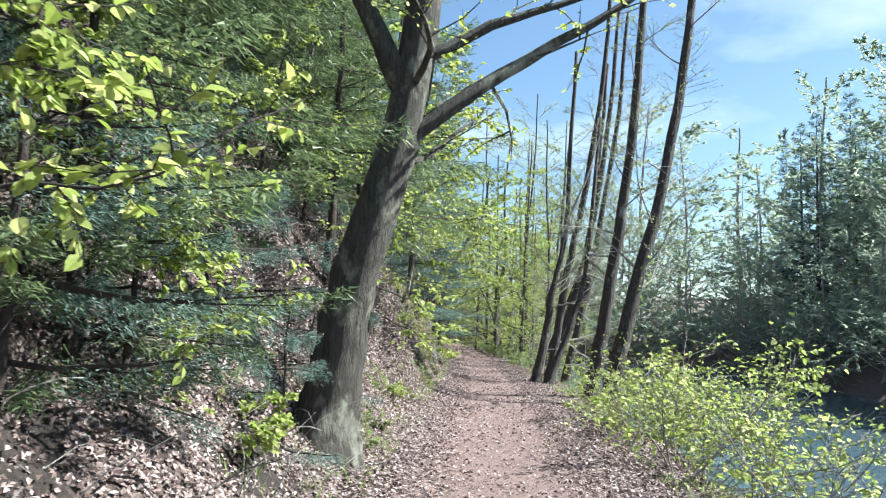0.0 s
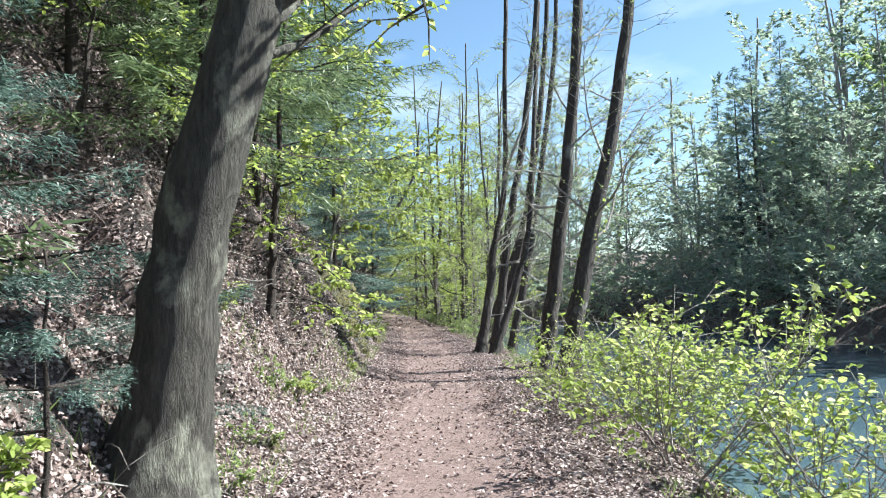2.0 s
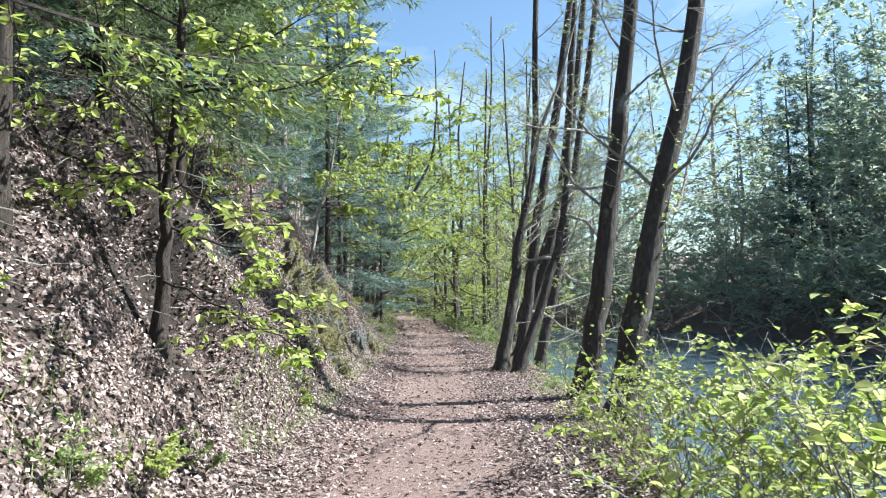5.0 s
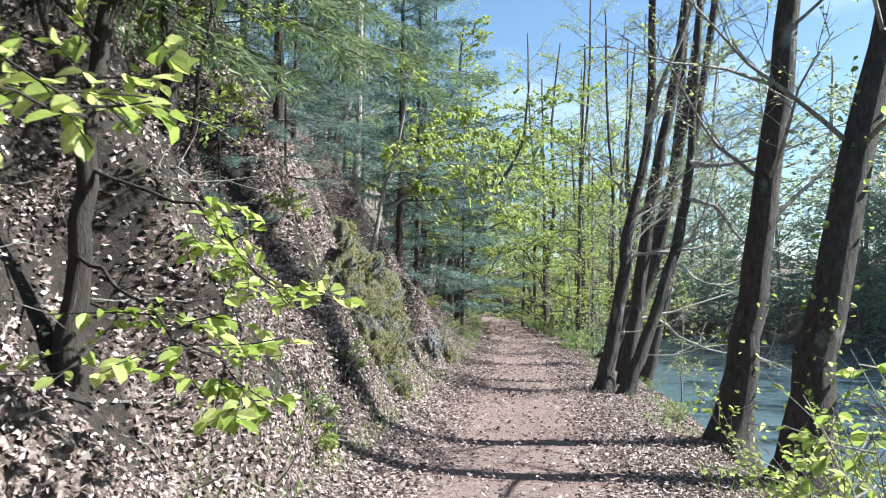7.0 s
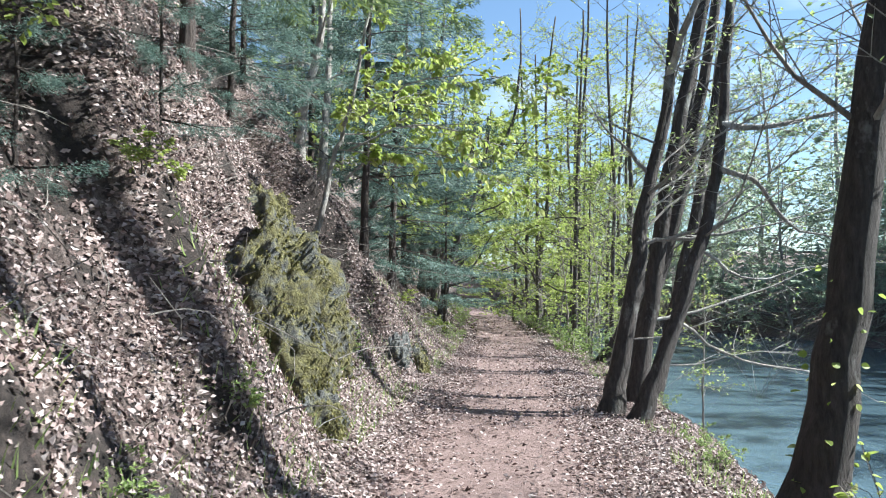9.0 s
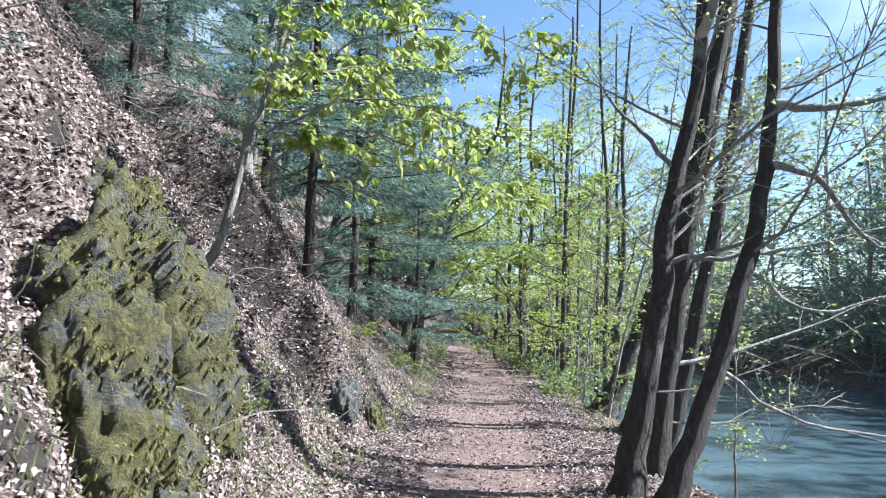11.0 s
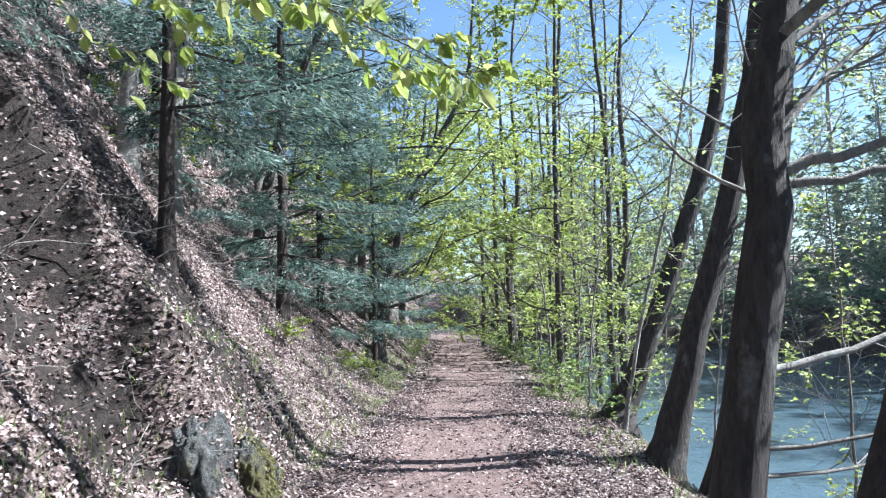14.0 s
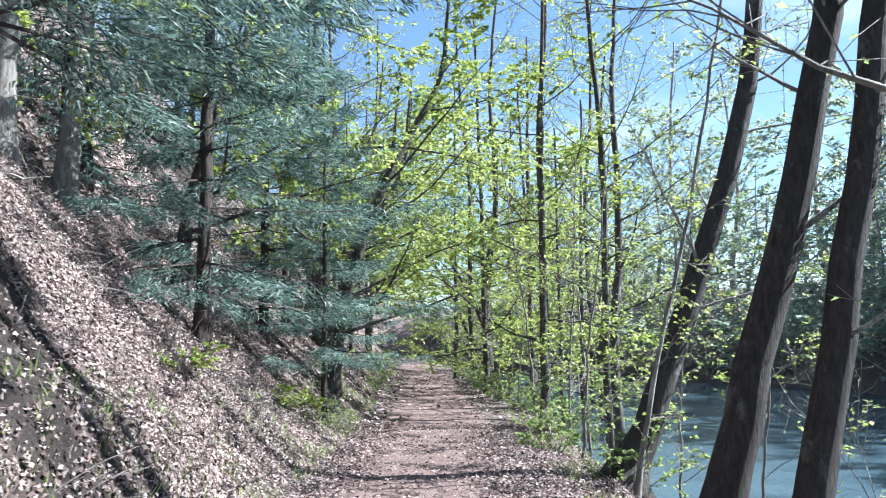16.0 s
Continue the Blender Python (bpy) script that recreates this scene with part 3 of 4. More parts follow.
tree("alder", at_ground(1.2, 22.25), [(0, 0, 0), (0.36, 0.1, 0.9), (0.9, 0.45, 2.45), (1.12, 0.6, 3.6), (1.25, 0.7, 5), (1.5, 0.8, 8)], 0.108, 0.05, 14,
     "slender leaning alder with long bare side branches", group=ROW, limbs=10, first=0.4, reach=2.4, rise=0.3, side=0.1, twigs=14, per=2, thick=0.22, limb_bark=LIMB_SUNLIT, size=0.05,
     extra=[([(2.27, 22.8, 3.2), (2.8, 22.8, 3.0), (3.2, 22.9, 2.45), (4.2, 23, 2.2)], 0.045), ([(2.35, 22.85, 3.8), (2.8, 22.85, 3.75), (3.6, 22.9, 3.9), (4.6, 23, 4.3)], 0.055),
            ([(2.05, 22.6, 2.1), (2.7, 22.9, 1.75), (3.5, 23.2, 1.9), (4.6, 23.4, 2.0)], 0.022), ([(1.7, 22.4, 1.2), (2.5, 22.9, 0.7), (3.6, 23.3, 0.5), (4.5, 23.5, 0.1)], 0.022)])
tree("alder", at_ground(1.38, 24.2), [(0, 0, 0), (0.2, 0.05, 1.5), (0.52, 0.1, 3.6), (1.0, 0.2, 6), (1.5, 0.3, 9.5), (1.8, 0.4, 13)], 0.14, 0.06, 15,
     "dark alder stem behind a cluster of slender ones", group=ROW, limbs=14, first=0.32, reach=2.2, rise=0.5, twigs=14, per=2, thick=0.16, limb_bark=LIMB_SUNLIT, side=0.3, size=0.05,
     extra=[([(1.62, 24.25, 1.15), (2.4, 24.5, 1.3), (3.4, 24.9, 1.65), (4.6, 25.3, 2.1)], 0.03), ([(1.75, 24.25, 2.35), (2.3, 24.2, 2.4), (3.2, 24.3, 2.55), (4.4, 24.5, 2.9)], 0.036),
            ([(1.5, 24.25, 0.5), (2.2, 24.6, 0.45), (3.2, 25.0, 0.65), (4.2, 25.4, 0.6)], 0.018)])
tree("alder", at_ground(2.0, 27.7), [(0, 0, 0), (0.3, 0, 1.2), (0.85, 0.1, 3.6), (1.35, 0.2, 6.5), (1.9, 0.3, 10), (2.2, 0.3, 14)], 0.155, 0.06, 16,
     "tall dark alder leaning towards the water", group=ROW, limbs=14, first=0.33, reach=2.2, rise=0.5, twigs=14, per=2, thick=0.16, limb_bark=LIMB_SUNLIT, side=0.3, size=0.05)
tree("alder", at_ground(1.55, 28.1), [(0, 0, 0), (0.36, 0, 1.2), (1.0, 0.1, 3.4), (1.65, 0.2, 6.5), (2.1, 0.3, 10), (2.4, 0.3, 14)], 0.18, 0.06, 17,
     "tall dark alder at the edge of the trail", group=ROW, limbs=14, first=0.33, reach=2.2, rise=0.5, twigs=14, per=2, thick=0.16, limb_bark=LIMB_SUNLIT, side=0.3, size=0.05)
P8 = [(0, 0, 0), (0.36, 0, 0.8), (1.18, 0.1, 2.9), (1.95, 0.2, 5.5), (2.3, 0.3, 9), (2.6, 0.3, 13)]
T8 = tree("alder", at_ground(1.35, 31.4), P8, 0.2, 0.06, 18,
          "brown alder leaning strongly over the river from a thick foot", group=ROW, limbs=14, first=0.33, reach=2.2, rise=0.5, twigs=14, per=3, thick=0.16, limb_bark=LIMB_SUNLIT, side=0.3, size=0.05, flare=1.1)
tree("sapling", at_ground(1.42, 30.7), [(0, 0, 0), (0.3, 0, 1.6), (0.75, 0.1, 3.2), (1.2, 0.1, 5.4), (1.5, 0.1, 7.5)], 0.035, 0.012, 19,
     "thin pale sapling leaning on a riverside alder", group="riverside saplings", bark=BARK_PALE, leaf=LIME, limbs=15, first=0.15, reach=0.8, rise=0.0, per=2, size=0.06)

# ---- the old tree on the bank ----
tree("old_beech", at_ground(-1.78, 7.45), [(0, 0, 0), (0.14, 0, 0.7), (0.24, -0.03, 1.4), (0.42, -0.05, 2.1), (0.64, -0.05, 2.9), (0.82, 0, 4.0), (1.0, 0, 7), (1.1, 0, 12)], 0.27, 0.15, 21,
     "massive old beech with mossy grey bark leaning out from the bank", bark=BARK_OLD, leaf=LIME, limbs=6, first=0.5, reach=3.0, rise=0.35, per=9, size=0.06, thick=0.22, twigs=11, fine=True, side=2.4,
     extra=[([(-1.1, 7.4, 3.3), (-0.45, 7.55, 3.85), (0.3, 7.8, 4.4), (1.25, 8.0, 5.05), (2.6, 8.4, 6.2)], 0.1), ([(-1.0, 7.4, 4.1), (-0.3, 7.6, 4.55), (0.6, 7.8, 4.95), (2.0, 8.2, 5.7)], 0.075),
            ([(-1.1, 7.4, 3.9), (-1.5, 7.3, 4.7), (-1.9, 7.2, 5.8), (-2.4, 7.2, 8)], 0.13)])

# ---- saplings and conifers on the bank ----
YOUNG = "young beeches on the bank"
tree("sapling", at_ground(-2.4, 13.4), [(0, 0, 0), (0.03, 0, 1.1), (0.12, 0.05, 2.2), (0.2, 0.1, 4), (0.4, 0.1, 6.5)], 0.065, 0.02, 22,
     "thin dark beech sapling with fresh lime leaves", group=YOUNG, bark=BARK_BROWN, leaf=LIME, limbs=15, first=0.3, reach=2.3, rise=0.1, per=7, size=0.075, fine=True, side=-0.5, more=12,
     extra=[([(-2.4, 13.4, 1.7), (-1.8, 12.9, 1.5), (-1.3, 12.5, 1.3), (-0.8, 12.2, 1.1)], 0.012), ([(-2.4, 13.4, 2.2), (-1.7, 13.3, 1.95), (-1.25, 13.05, 1.65), (-0.9, 12.8, 1.4)], 0.012),
            ([(-2.3, 13.4, 2.5), (-1.9, 12.6, 2.4), (-1.4, 11.8, 2.15), (-0.9, 11.25, 1.9)], 0.012), ([(-2.3, 13.4, 3.4), (-1.6, 13.2, 3.4), (-0.7, 13.0, 3.3), (0.0, 12.8, 3.1)], 0.014)])
tree("sapling", at_ground(-3.05, 21.7), [(0, 0, 0), (0.2, 0.15, 0.6), (0.33, 0.35, 1.5), (0.5, 0.45, 2.2), (0.8, 0.6, 4)], 0.045, 0.018, 23,
     "pale crooked beech sapling with drooping young leaves", group=YOUNG, bark=BARK_PALE, leaf=LIME, limbs=7, first=0.55, reach=2.2, rise=0.15, per=8, size=0.09, fine=True, side=0.1, hang=0.7, more=14,
     extra=[([(-2.6, 22.15, 3.4), (-1.8, 22.3, 3.75), (-0.9, 22.4, 3.6), (0.1, 22.5, 3.25)], 0.016), ([(-2.6, 22.15, 3.5), (-1.7, 22.6, 3.5), (-0.8, 22.9, 3.2), (-0.1, 23.0, 2.8)], 0.014),
            ([(-2.5, 22.2, 3.8), (-1.6, 22.1, 4.3), (-0.6, 22, 4.3), (0.2, 22, 4.0)], 0.014), ([(-2.6, 22.1, 3.0), (-2.3, 22.3, 3.3), (-1.9, 22.4, 3.35)], 0.02)])
V1 = tree("sapling", at_ground(-2.9, 5.0), [(0, 0, 0), (0.1, 0, 1.0), (0.3, 0.05, 2.2), (0.5, 0.1, 4)], 0.035, 0.012, 25,
          "young beech with lime leaves on the bank", group=YOUNG, bark=BARK_BROWN, leaf=LIME, limbs=13, first=0.12, reach=1.25, rise=0.1, per=7, size=0.065, fine=True, side=-0.3)
for x, y, a, k in [(-3.3, 4.4, 60, 0.9), (-3.4, 9.9, 20, 0.8), (-3.2, 16.2, 340, 0.7), (-4.2, 7.0, 120, 1.1), (-3.0, 2.9, 20, 1.2)]:
    o = copy_thing(V1, pose(*at_ground(x, y, 0.08), 0, 0, a))
    o.scale = (k, k, k)
B1 = tree("birch", at_ground(-6.1, 30.3), [(0, 0, 0), (0.1, 0, 2), (0.5, 0, 4), (0.6, 0, 8)], 0.15, 0.05, 24,
          "white-barked tree on the slope", group="pale trees", bark=BARK_PALE, leaf=GREEN, limbs=7, first=0.45, reach=2.2, per=6)
copy_thing(B1, pose(*at_ground(-5.8, 31.2, 0.1), 0, 6, 100))
SPR = "spruces on the bank"
S1 = spruce("spruce", at_ground(-3.35, 26.1), 9.5, 2.1, 31, "slim spruce with dark bare lower trunk and blue-green boughs", SPR, bare=0.16, r0=0.08, density=1.8, needle=0.09, sided=0.7)
S2 = spruce("spruce", at_ground(-4.0, 31.5), 11, 2.6, 32, "dense blue-green spruce on the bank", SPR, bare=0.06, density=1.7, needle=0.095, sided=0.45)
S4 = spruce("spruce", at_ground(-3.3, 5.4), 7.5, 2.4, 34, "spruce with thin brownish-green drooping boughs", SPR, leaf=NEEDLE_GREEN, bare=0.05, r0=0.07)
S5 = spruce("spruce", at_ground(-11, 30), 12, 2.9, 35, "dark spruce high on the slope", SPR, bare=0.04, r0=0.13, density=0.3, needle=0.22)
S6 = spruce("hemlock", at_ground(-2.75, 11.6), 7.5, 3.7, 36, "thin dark conifer with drooping green boughs over the bank", "hemlocks over the bank", leaf=NEEDLE_GREEN, bare=0.2, r0=0.075, density=1.2)
for x, y, a, k in [(-4.4, 9.6, 70, 0.95), (-3.1, 15.6, 150, 1.0), (-4.0, 17.8, 220, 1.15), (-3.9, 20.2, 130, 1.1), (-3.6, 13.0, 300, 1.1)]:
    o = copy_thing(S6, pose(*at_ground(x, y, 0.1), 0, 0, a))
    o.scale = (k, k, k)
S3 = spruce("young_spruce", at_ground(-2.45, 6.3), 2.4, 1.2, 33, "small blue-green spruce on the leafy bank", "young spruces", bare=0.05, r0=0.03, density=3.2, needle=0.045)
for x, y, a, src, k in [(-4.6, 36, 1, S2, 1.0), (-5.6, 41, 2.2, S1, 1.15), (-7.5, 34, 0.5, S1, 1.2), (-4.6, 17.5, 5.1, S1, 0.9),
                        (-3.9, 10.8, 3.3, S4, 1.0), (-8.5, 19, 1.7, S5, 1.0), (-9.5, 26, 3.9, S5, 1.1), (-7.6, 23.5, 2.1, S5, 0.8), (-8.4, 29.0, 0.7, S5, 0.95), (-6.9, 20.4, 5.2, S5, 0.75), (-10.5, 31.5, 3.0, S5, 1.0), (-7.9, 26.2, 1.1, S2, 0.7), (-5.0, 23.8, 0.3, S2, 0.62), (-6.0, 26.6, 2.0, S2, 0.72), (-7.2, 47, 2.0, S5, 1.0), (-6.2, 8, 0.2, S5, 0.9), (-6.4, 14, 1.2, S5, 0.9), (-2.7, 4.6, 2.6, S4, 0.7), (-3.3, 14.2, 0.6, S4, 0.75), (-4.1, 16.0, 1.9, S4, 0.9),
                        (-5.4, 4.5, 2.2, S5, 0.8), (-3.0, 34.2, 5.0, S1, 0.7), (-6.9, 33.6, 4.4, S5, 0.8)]:
    o = copy_thing(src, pose(*at_ground(x, y, 0.1), 0, 0, math.degrees(a)))
    o.scale = (k, k, k)
for x, y, a, k in [(-1.8, 6.25, 1.7, 0.6), (-2.05, 8.1, 3.9, 0.5), (-2.5, 4.9, 0.4, 0.9), (-2.6, 3.8, 5.4, 1.2), (-1.95, 8.4, 1, 0.7), (-2.9, 7.2, 2, 1.1), (-2.9, 17.9, 3, 0.6), (-3.3, 12.0, 5, 0.9), (-3.0, 16.4, 2.2, 0.55), (-3.5, 18.0, 0.6, 0.6)]:
    o = copy_thing(S3, pose(*at_ground(x, y, 0.08), 0, 0, math.degrees(a)))
    o.scale = (k, k, k)

# ---- beeches that arch over the trail ----
ARCH = "beeches by the trail"
A1 = tree("beech", at_ground(-3.6, 37.5), [(0, 0, 0), (0.3, 0, 2), (1.2, 0, 4.5), (2.3, 0.2, 6.6), (2.6, 0.2, 9)], 0.14, 0.03, 41,
          "slender beech arching over the trail in fresh leaf", group=ARCH, bark=BARK_MID, leaf=LIME, limbs=16, first=0.14, reach=3.6, rise=0.15, per=19, size=0.1, side=0.0, twigs=11, sub=1)
A2 = tree("beech", at_ground(0.75, 37.4), [(0, 0, 0), (0.05, 0, 3), (0.1, 0, 6), (0.3, 0, 11)], 0.09, 0.03, 42,
          "straight slim beech with light green foliage", group=ARCH, bark=BARK_MID, leaf=LIME, limbs=14, first=0.14, reach=2.8, rise=0.25, per=16, size=0.1, twigs=11, sub=1)
for x, y, a, src, k in [(-5.3, 45, 40, A1, 1.0), (-0.6, 45.3, 120, A2, 1.1), (-6.5, 52, 200, A2, 1.0), (-2.0, 53, 300, A2, 1.1), (-8, 60, 20, A1, 1.2),
                        (-5.2, 33.5, 350, A1, 0.9), (-4.4, 40.5, 15, A1, 0.85), (1.4, 41.5, 80, A2, 0.75), (-4.9, 44, 20, A1, 0.9), (-7.0, 56, 30, A1, 1.1), 
                        (-5.4, 12.6, 10, A1, 0.8), (-5.4, 48.5, 160, A2, 0.9), (-6.6, 47, 0, A1, 1.0), (-0.2, 49, 170, A1, 0.8), (-9.5, 64, 10, A1, 1.2), (-1.4, 61, 190, A1, 1.0), (0.9, 47.5, 210, A2, 1.05), (1.6, 53, 75, A2, 1.2), (0.2, 57.5, 330, A2, 1.25), (-1.0, 66, 140, A2, 1.3), (2.2, 44.5, 10, A2, 0.95), (-6.6, 58, 90, A2, 1.1)]:
    o = copy_thing(src, pose(*at_ground(x, y, 0.1), 0, 0, a))
    o.scale = (k, k, k)

# ---- tall trees in bud, bare twigs against the sky ----
N1 = tree("budding_tree", at_ground(0.9, 41.5), [(0, 0, 0), (0.15, 0, 3), (0.1, 0.1, 7), (0.4, 0, 11), (0.5, 0, 15)], 0.1, 0.03, 45,
          "tall dark tree with bare twigs just coming into bud", group="budding trees", bark=BARK_MID, leaf=LIME, limbs=20, first=0.28, reach=3.6, rise=0.55, per=4, size=0.075, twigs=13, sub=1, thick=0.3, lift=0.06)
N2 = tree("budding_tree", at_ground(-0.5, 46.5), [(0, 0, 0), (-0.1, 0, 3), (0.3, 0.1, 6), (0.2, 0, 10), (0.6, 0, 14)], 0.15, 0.03, 46,
          "tall dark tree with bare twigs just coming into bud", group="budding trees", bark=BARK_MID, leaf=LIME, limbs=20, first=0.3, reach=4.2, rise=0.4, per=5, size=0.075, twigs=13, sub=1, thick=0.32, lift=0.05)
for x, y, a, src, k in [(-5.2, 42.8, 130, N2, 1.0), (-1.2, 52, 200, N1, 1.1), (-7.3, 50, 260, N2, 1.1), (3.0, 46, 320, N2, 0.9), (-6.4, 57.5, 20, N1, 1.1), (-9, 44, 90, N1, 1.1), (1.2, 56, 75, N2, 1.25), (-6.0, 49, 150, N1, 1.15), (1.9, 36.2, 240, N1, 0.85), (2.6, 40.0, 30, N2, 0.95), (3.2, 52, 10, N1, 1.2)]:
    o = copy_thing(src, pose(*at_ground(x, y, 0.1), 0, 0, a))
    o.scale = (k, k, k)

# ---- bushes on the river bank ----
def shrub(name, base, seed, label, group, tall, stems, leaf, per, size, reach=0.5, fine=True, bark=TWIG, sub=2):
    rng = np.random.default_rng(seed)
    ob = thing(name, base, label, "shrub", group)
    lp, lw, twiggy = [], [], Geo()
    for i in range(stems):
        a = i * 2.4 + rng.random()
        way = np.array([math.cos(a) * 0.7, math.sin(a) * 0.7, 0.6 + 0.8 * rng.random()])
        wood = Geo()
        run = grow((0.1 * math.cos(a), 0.1 * math.sin(a), -0.1), way, tall * (0.6 + 0.6 * rng.random()), rng, 7, 0.14, -0.04)
        spray(wood, twiggy, lp, lw, run, 0.011, rng, 8, reach, per, 0.35, 4, 0.0, sub, 0.2)
        part("stem", wood, bark, ob, smooth=True)
    part("twig_spray", twiggy, bark, ob, kind="stuff")
    if per:
        g = Geo()
        add_leaves(g, np.concatenate(lp), np.concatenate(lw), size, rng, fine, 0.3, 0.6, 0.36)
        part("foliage", g, leaf, ob, kind="stuff")
    return ob


BUSH = "bushes on the river bank"
H1 = shrub("bush", at_ground(2.1, 9.4), 81, "bright lime-green bush spilling over the river bank", BUSH, 1.9, 6, LIME, 5, 0.064)
for x, y, a, k in [(2.7, 10.9, 50, 1.0), (2.4, 12.2, 120, 0.8), (3.0, 12.6, 190, 1.2), (2.35, 13.8, 260, 0.95), (2.9, 14.9, 330, 1.2), (2.75, 8.2, 20, 0.9), (3.2, 16.8, 75, 0.9), (3.5, 9.8, 140, 1.2),
                   (2.0, 15.1, 210, 0.6), (3.4, 13.8, 15, 1.3), (3.6, 12.0, 85, 1.5), (2.45, 13.1, 200, 0.85), (3.3, 15.6, 40, 1.4)]:
    o = copy_thing(H1, pose(*at_ground(x, y), 0, 0, a))
    o.scale = (k, k, k)
H4 = shrub("bush", at_ground(-2.0, 5.7), 87, "small bright lime-green bush at the foot of the bank", BUSH, 0.6, 7, LIME, 7, 0.05)
for x, y, a, k in [(-2.7, 17.3, 100, 0.6), (-3.5, 29.6, 170, 0.8), (-1.7, 11.4, 230, 0.55), (-2.05, 14.5, 300, 0.6), (-1.65, 15.2, 20, 0.45), (-3.3, 33.2, 80, 1.0), (-2.3, 10.4, 140, 0.6)]:
    o = copy_thing(H4, pose(*at_ground(x, y), 0, 0, a))
    o.scale = (k, k, k)
H2 = shrub("undergrowth", at_ground(0.6, 33.5), 82, "low fresh green undergrowth beside the trail", "undergrowth by the trail", 0.8, 6, GREEN, 8, 0.065, 0.5, False, sub=1)
H3 = shrub("undergrowth", at_ground(0.9, 35.5), 83, "loose light green undergrowth beside the trail", "undergrowth by the trail", 1.3, 6, GREEN, 8, 0.07, 0.5, False, sub=1)
rng = np.random.default_rng(9)
for i in range(26):
    y = 29.5 + 34 * (i / 26) + rng.random()
    right = i % 3 != 0
    x = float(path_x(y)) + ((1.5 + 1.2 * rng.random()) if right else -(1.45 + 0.9 * rng.random()))
    if not right and y < 31.5:
        continue
    k = 0.5 + 0.5 * rng.random()
    o = copy_thing((H2, H3)[i % 2], pose(*at_ground(x, y), 0, 0, 360 * rng.random()))
    o.scale = (k, k, k)
for x, y, k in [(1.75, 21.2, 0.45), (1.7, 19.9, 0.35), (2.1, 24.4, 0.5), (1.9, 25.5, 0.4), (-1.75, 10.6, 0.5), (-1.55, 9.2, 0.4), (-1.75, 15.6, 0.4), (-1.9, 17.2, 0.4), (-1.6, 12.1, 0.4), (-2.2, 20.9, 0.35), (-1.5, 7.9, 0.45)]:
    o = copy_thing(H2, pose(*at_ground(x, y), 0, 0, 130 * x))
    o.scale = (k, k, k)
shrub("dead_bush", at_ground(2.75, 6.9), 84, "bare pale sticks of a dead bush by the water", "", 1.9, 6, LIME, 0, 0.05, 0.4, bark=BARK_PALE)
D1 = shrub("fallen_branch", (5.4, 33.5, -1.0), 85, "bleached fallen branch lying in the river", "branches in the river", 2.6, 4, GREEN, 1, 0.06, 0.4, bark=BARK_PALE)
o = copy_thing(D1, pose(7.8, 40.0, -1.0, 20, 30, 140))
# tall thin shoots between the trail and the water
K1 = tree("shoot", at_ground(1.1, 33.4), [(0, 0, 0), (0.1, 0, 1.5), (0.35, 0, 3.2), (0.6, 0.1, 5)], 0.025, 0.008, 86, "slender upright shoot with a few young leaves", "young tree", "shoots by the water",
          bark=TWIG, leaf=LIME, limbs=9, first=0.2, reach=1.3, rise=0.9, per=3, size=0.07)
for x, y, a, k in [(1.0, 34.6, 50, 1.0), (1.5, 36.2, 110, 1.1), (0.6, 38.5, 200, 1.2), (2.3, 32.6, 290, 0.9), (2.4, 29.6, 20, 0.8), (0.3, 42.5, 20, 1.1), (2.5, 25.2, 70, 0.7)]:
    o = copy_thing(K1, pose(*at_ground(x, y), 0, 0, a))
    o.scale = (k, k, k)

# ---- rocks in the bank ----
rock("mossy_rock", (-1.95, 18.75, 0.2), (0.28, 0.3, 0.42), 91, "grey rock with yellow-green moss in the bank", ROCK, moss=700)
rock("mossy_rock", (-2.35, 19.0, 0.75), (0.42, 0.45, 0.75), 92, "upright mossy rock face above the trail", ROCK, 0.4, moss=2000)
rock("mossy_rock", (-2.6, 19.7, 1.1), (0.55, 0.7, 0.95), 93, "tall mossy outcrop with pale stone patches", ROCK, 0.4, moss=3000)
rock("mossy_rock", (-3.0, 20.4, 1.75), (0.45, 0.5, 0.75), 98, "mossy rock jutting from the leafy slope", ROCK, 0.4, moss=1500)
rock("grey_rock", (-2.12, 19.35, 0.45), (0.2, 0.55, 0.22), 99, "pale grey stone slab tilted in the mossy bank", STONE, 0.3, 0.5)
rock("mossy_rock", (-2.1, 14.1, 0.3), (0.26, 0.36, 0.46), 94, "dark grey rock at the foot of the bank", STONE, 0.45, moss=300)
rock("grey_rock", (-2.42, 24.75, 0.3), (0.24, 0.3, 0.52), 95, "pale grey rock slab in the bank", STONE)
rock("mossy_rock", (-2.15, 25.15, 0.2), (0.2, 0.26, 0.36), 96, "small mossy stone at the foot of the bank", ROCK, moss=500)
rock("mossy_rock", (-1.55, 9.3, 0.1), (0.2, 0.22, 0.2), 97, "small grey stone beside the trail", ROCK)

# ---- woods beyond ----
rng = np.random.default_rng(5)
WOODS = "woods beyond"
W1 = tree("woodland_tree", at_ground(-9, 64), [(0, 0, 0), (0.2, 0, 4), (0.1, 0.2, 9), (0.4, 0, 14)], 0.09, 0.02, 51, "tall thin woodland tree in sparse spring leaf", group=WOODS,
          leaf=GREY_GREEN, limbs=11, first=0.2, reach=3.0, per=20, size=0.2, sub=0, twigs=7, bark=TWIG, single=True)
W2 = tree("woodland_tree", at_ground(-14, 68), [(0, 0, 0), (0.3, 0, 4), (0.5, 0.2, 8), (0.4, 0, 12)], 0.08, 0.02, 52, "tall thin woodland tree in light green leaf", group=WOODS,
          leaf=GREEN, limbs=11, first=0.15, reach=3.2, per=20, size=0.2, sub=0, twigs=7, bark=TWIG, single=True)
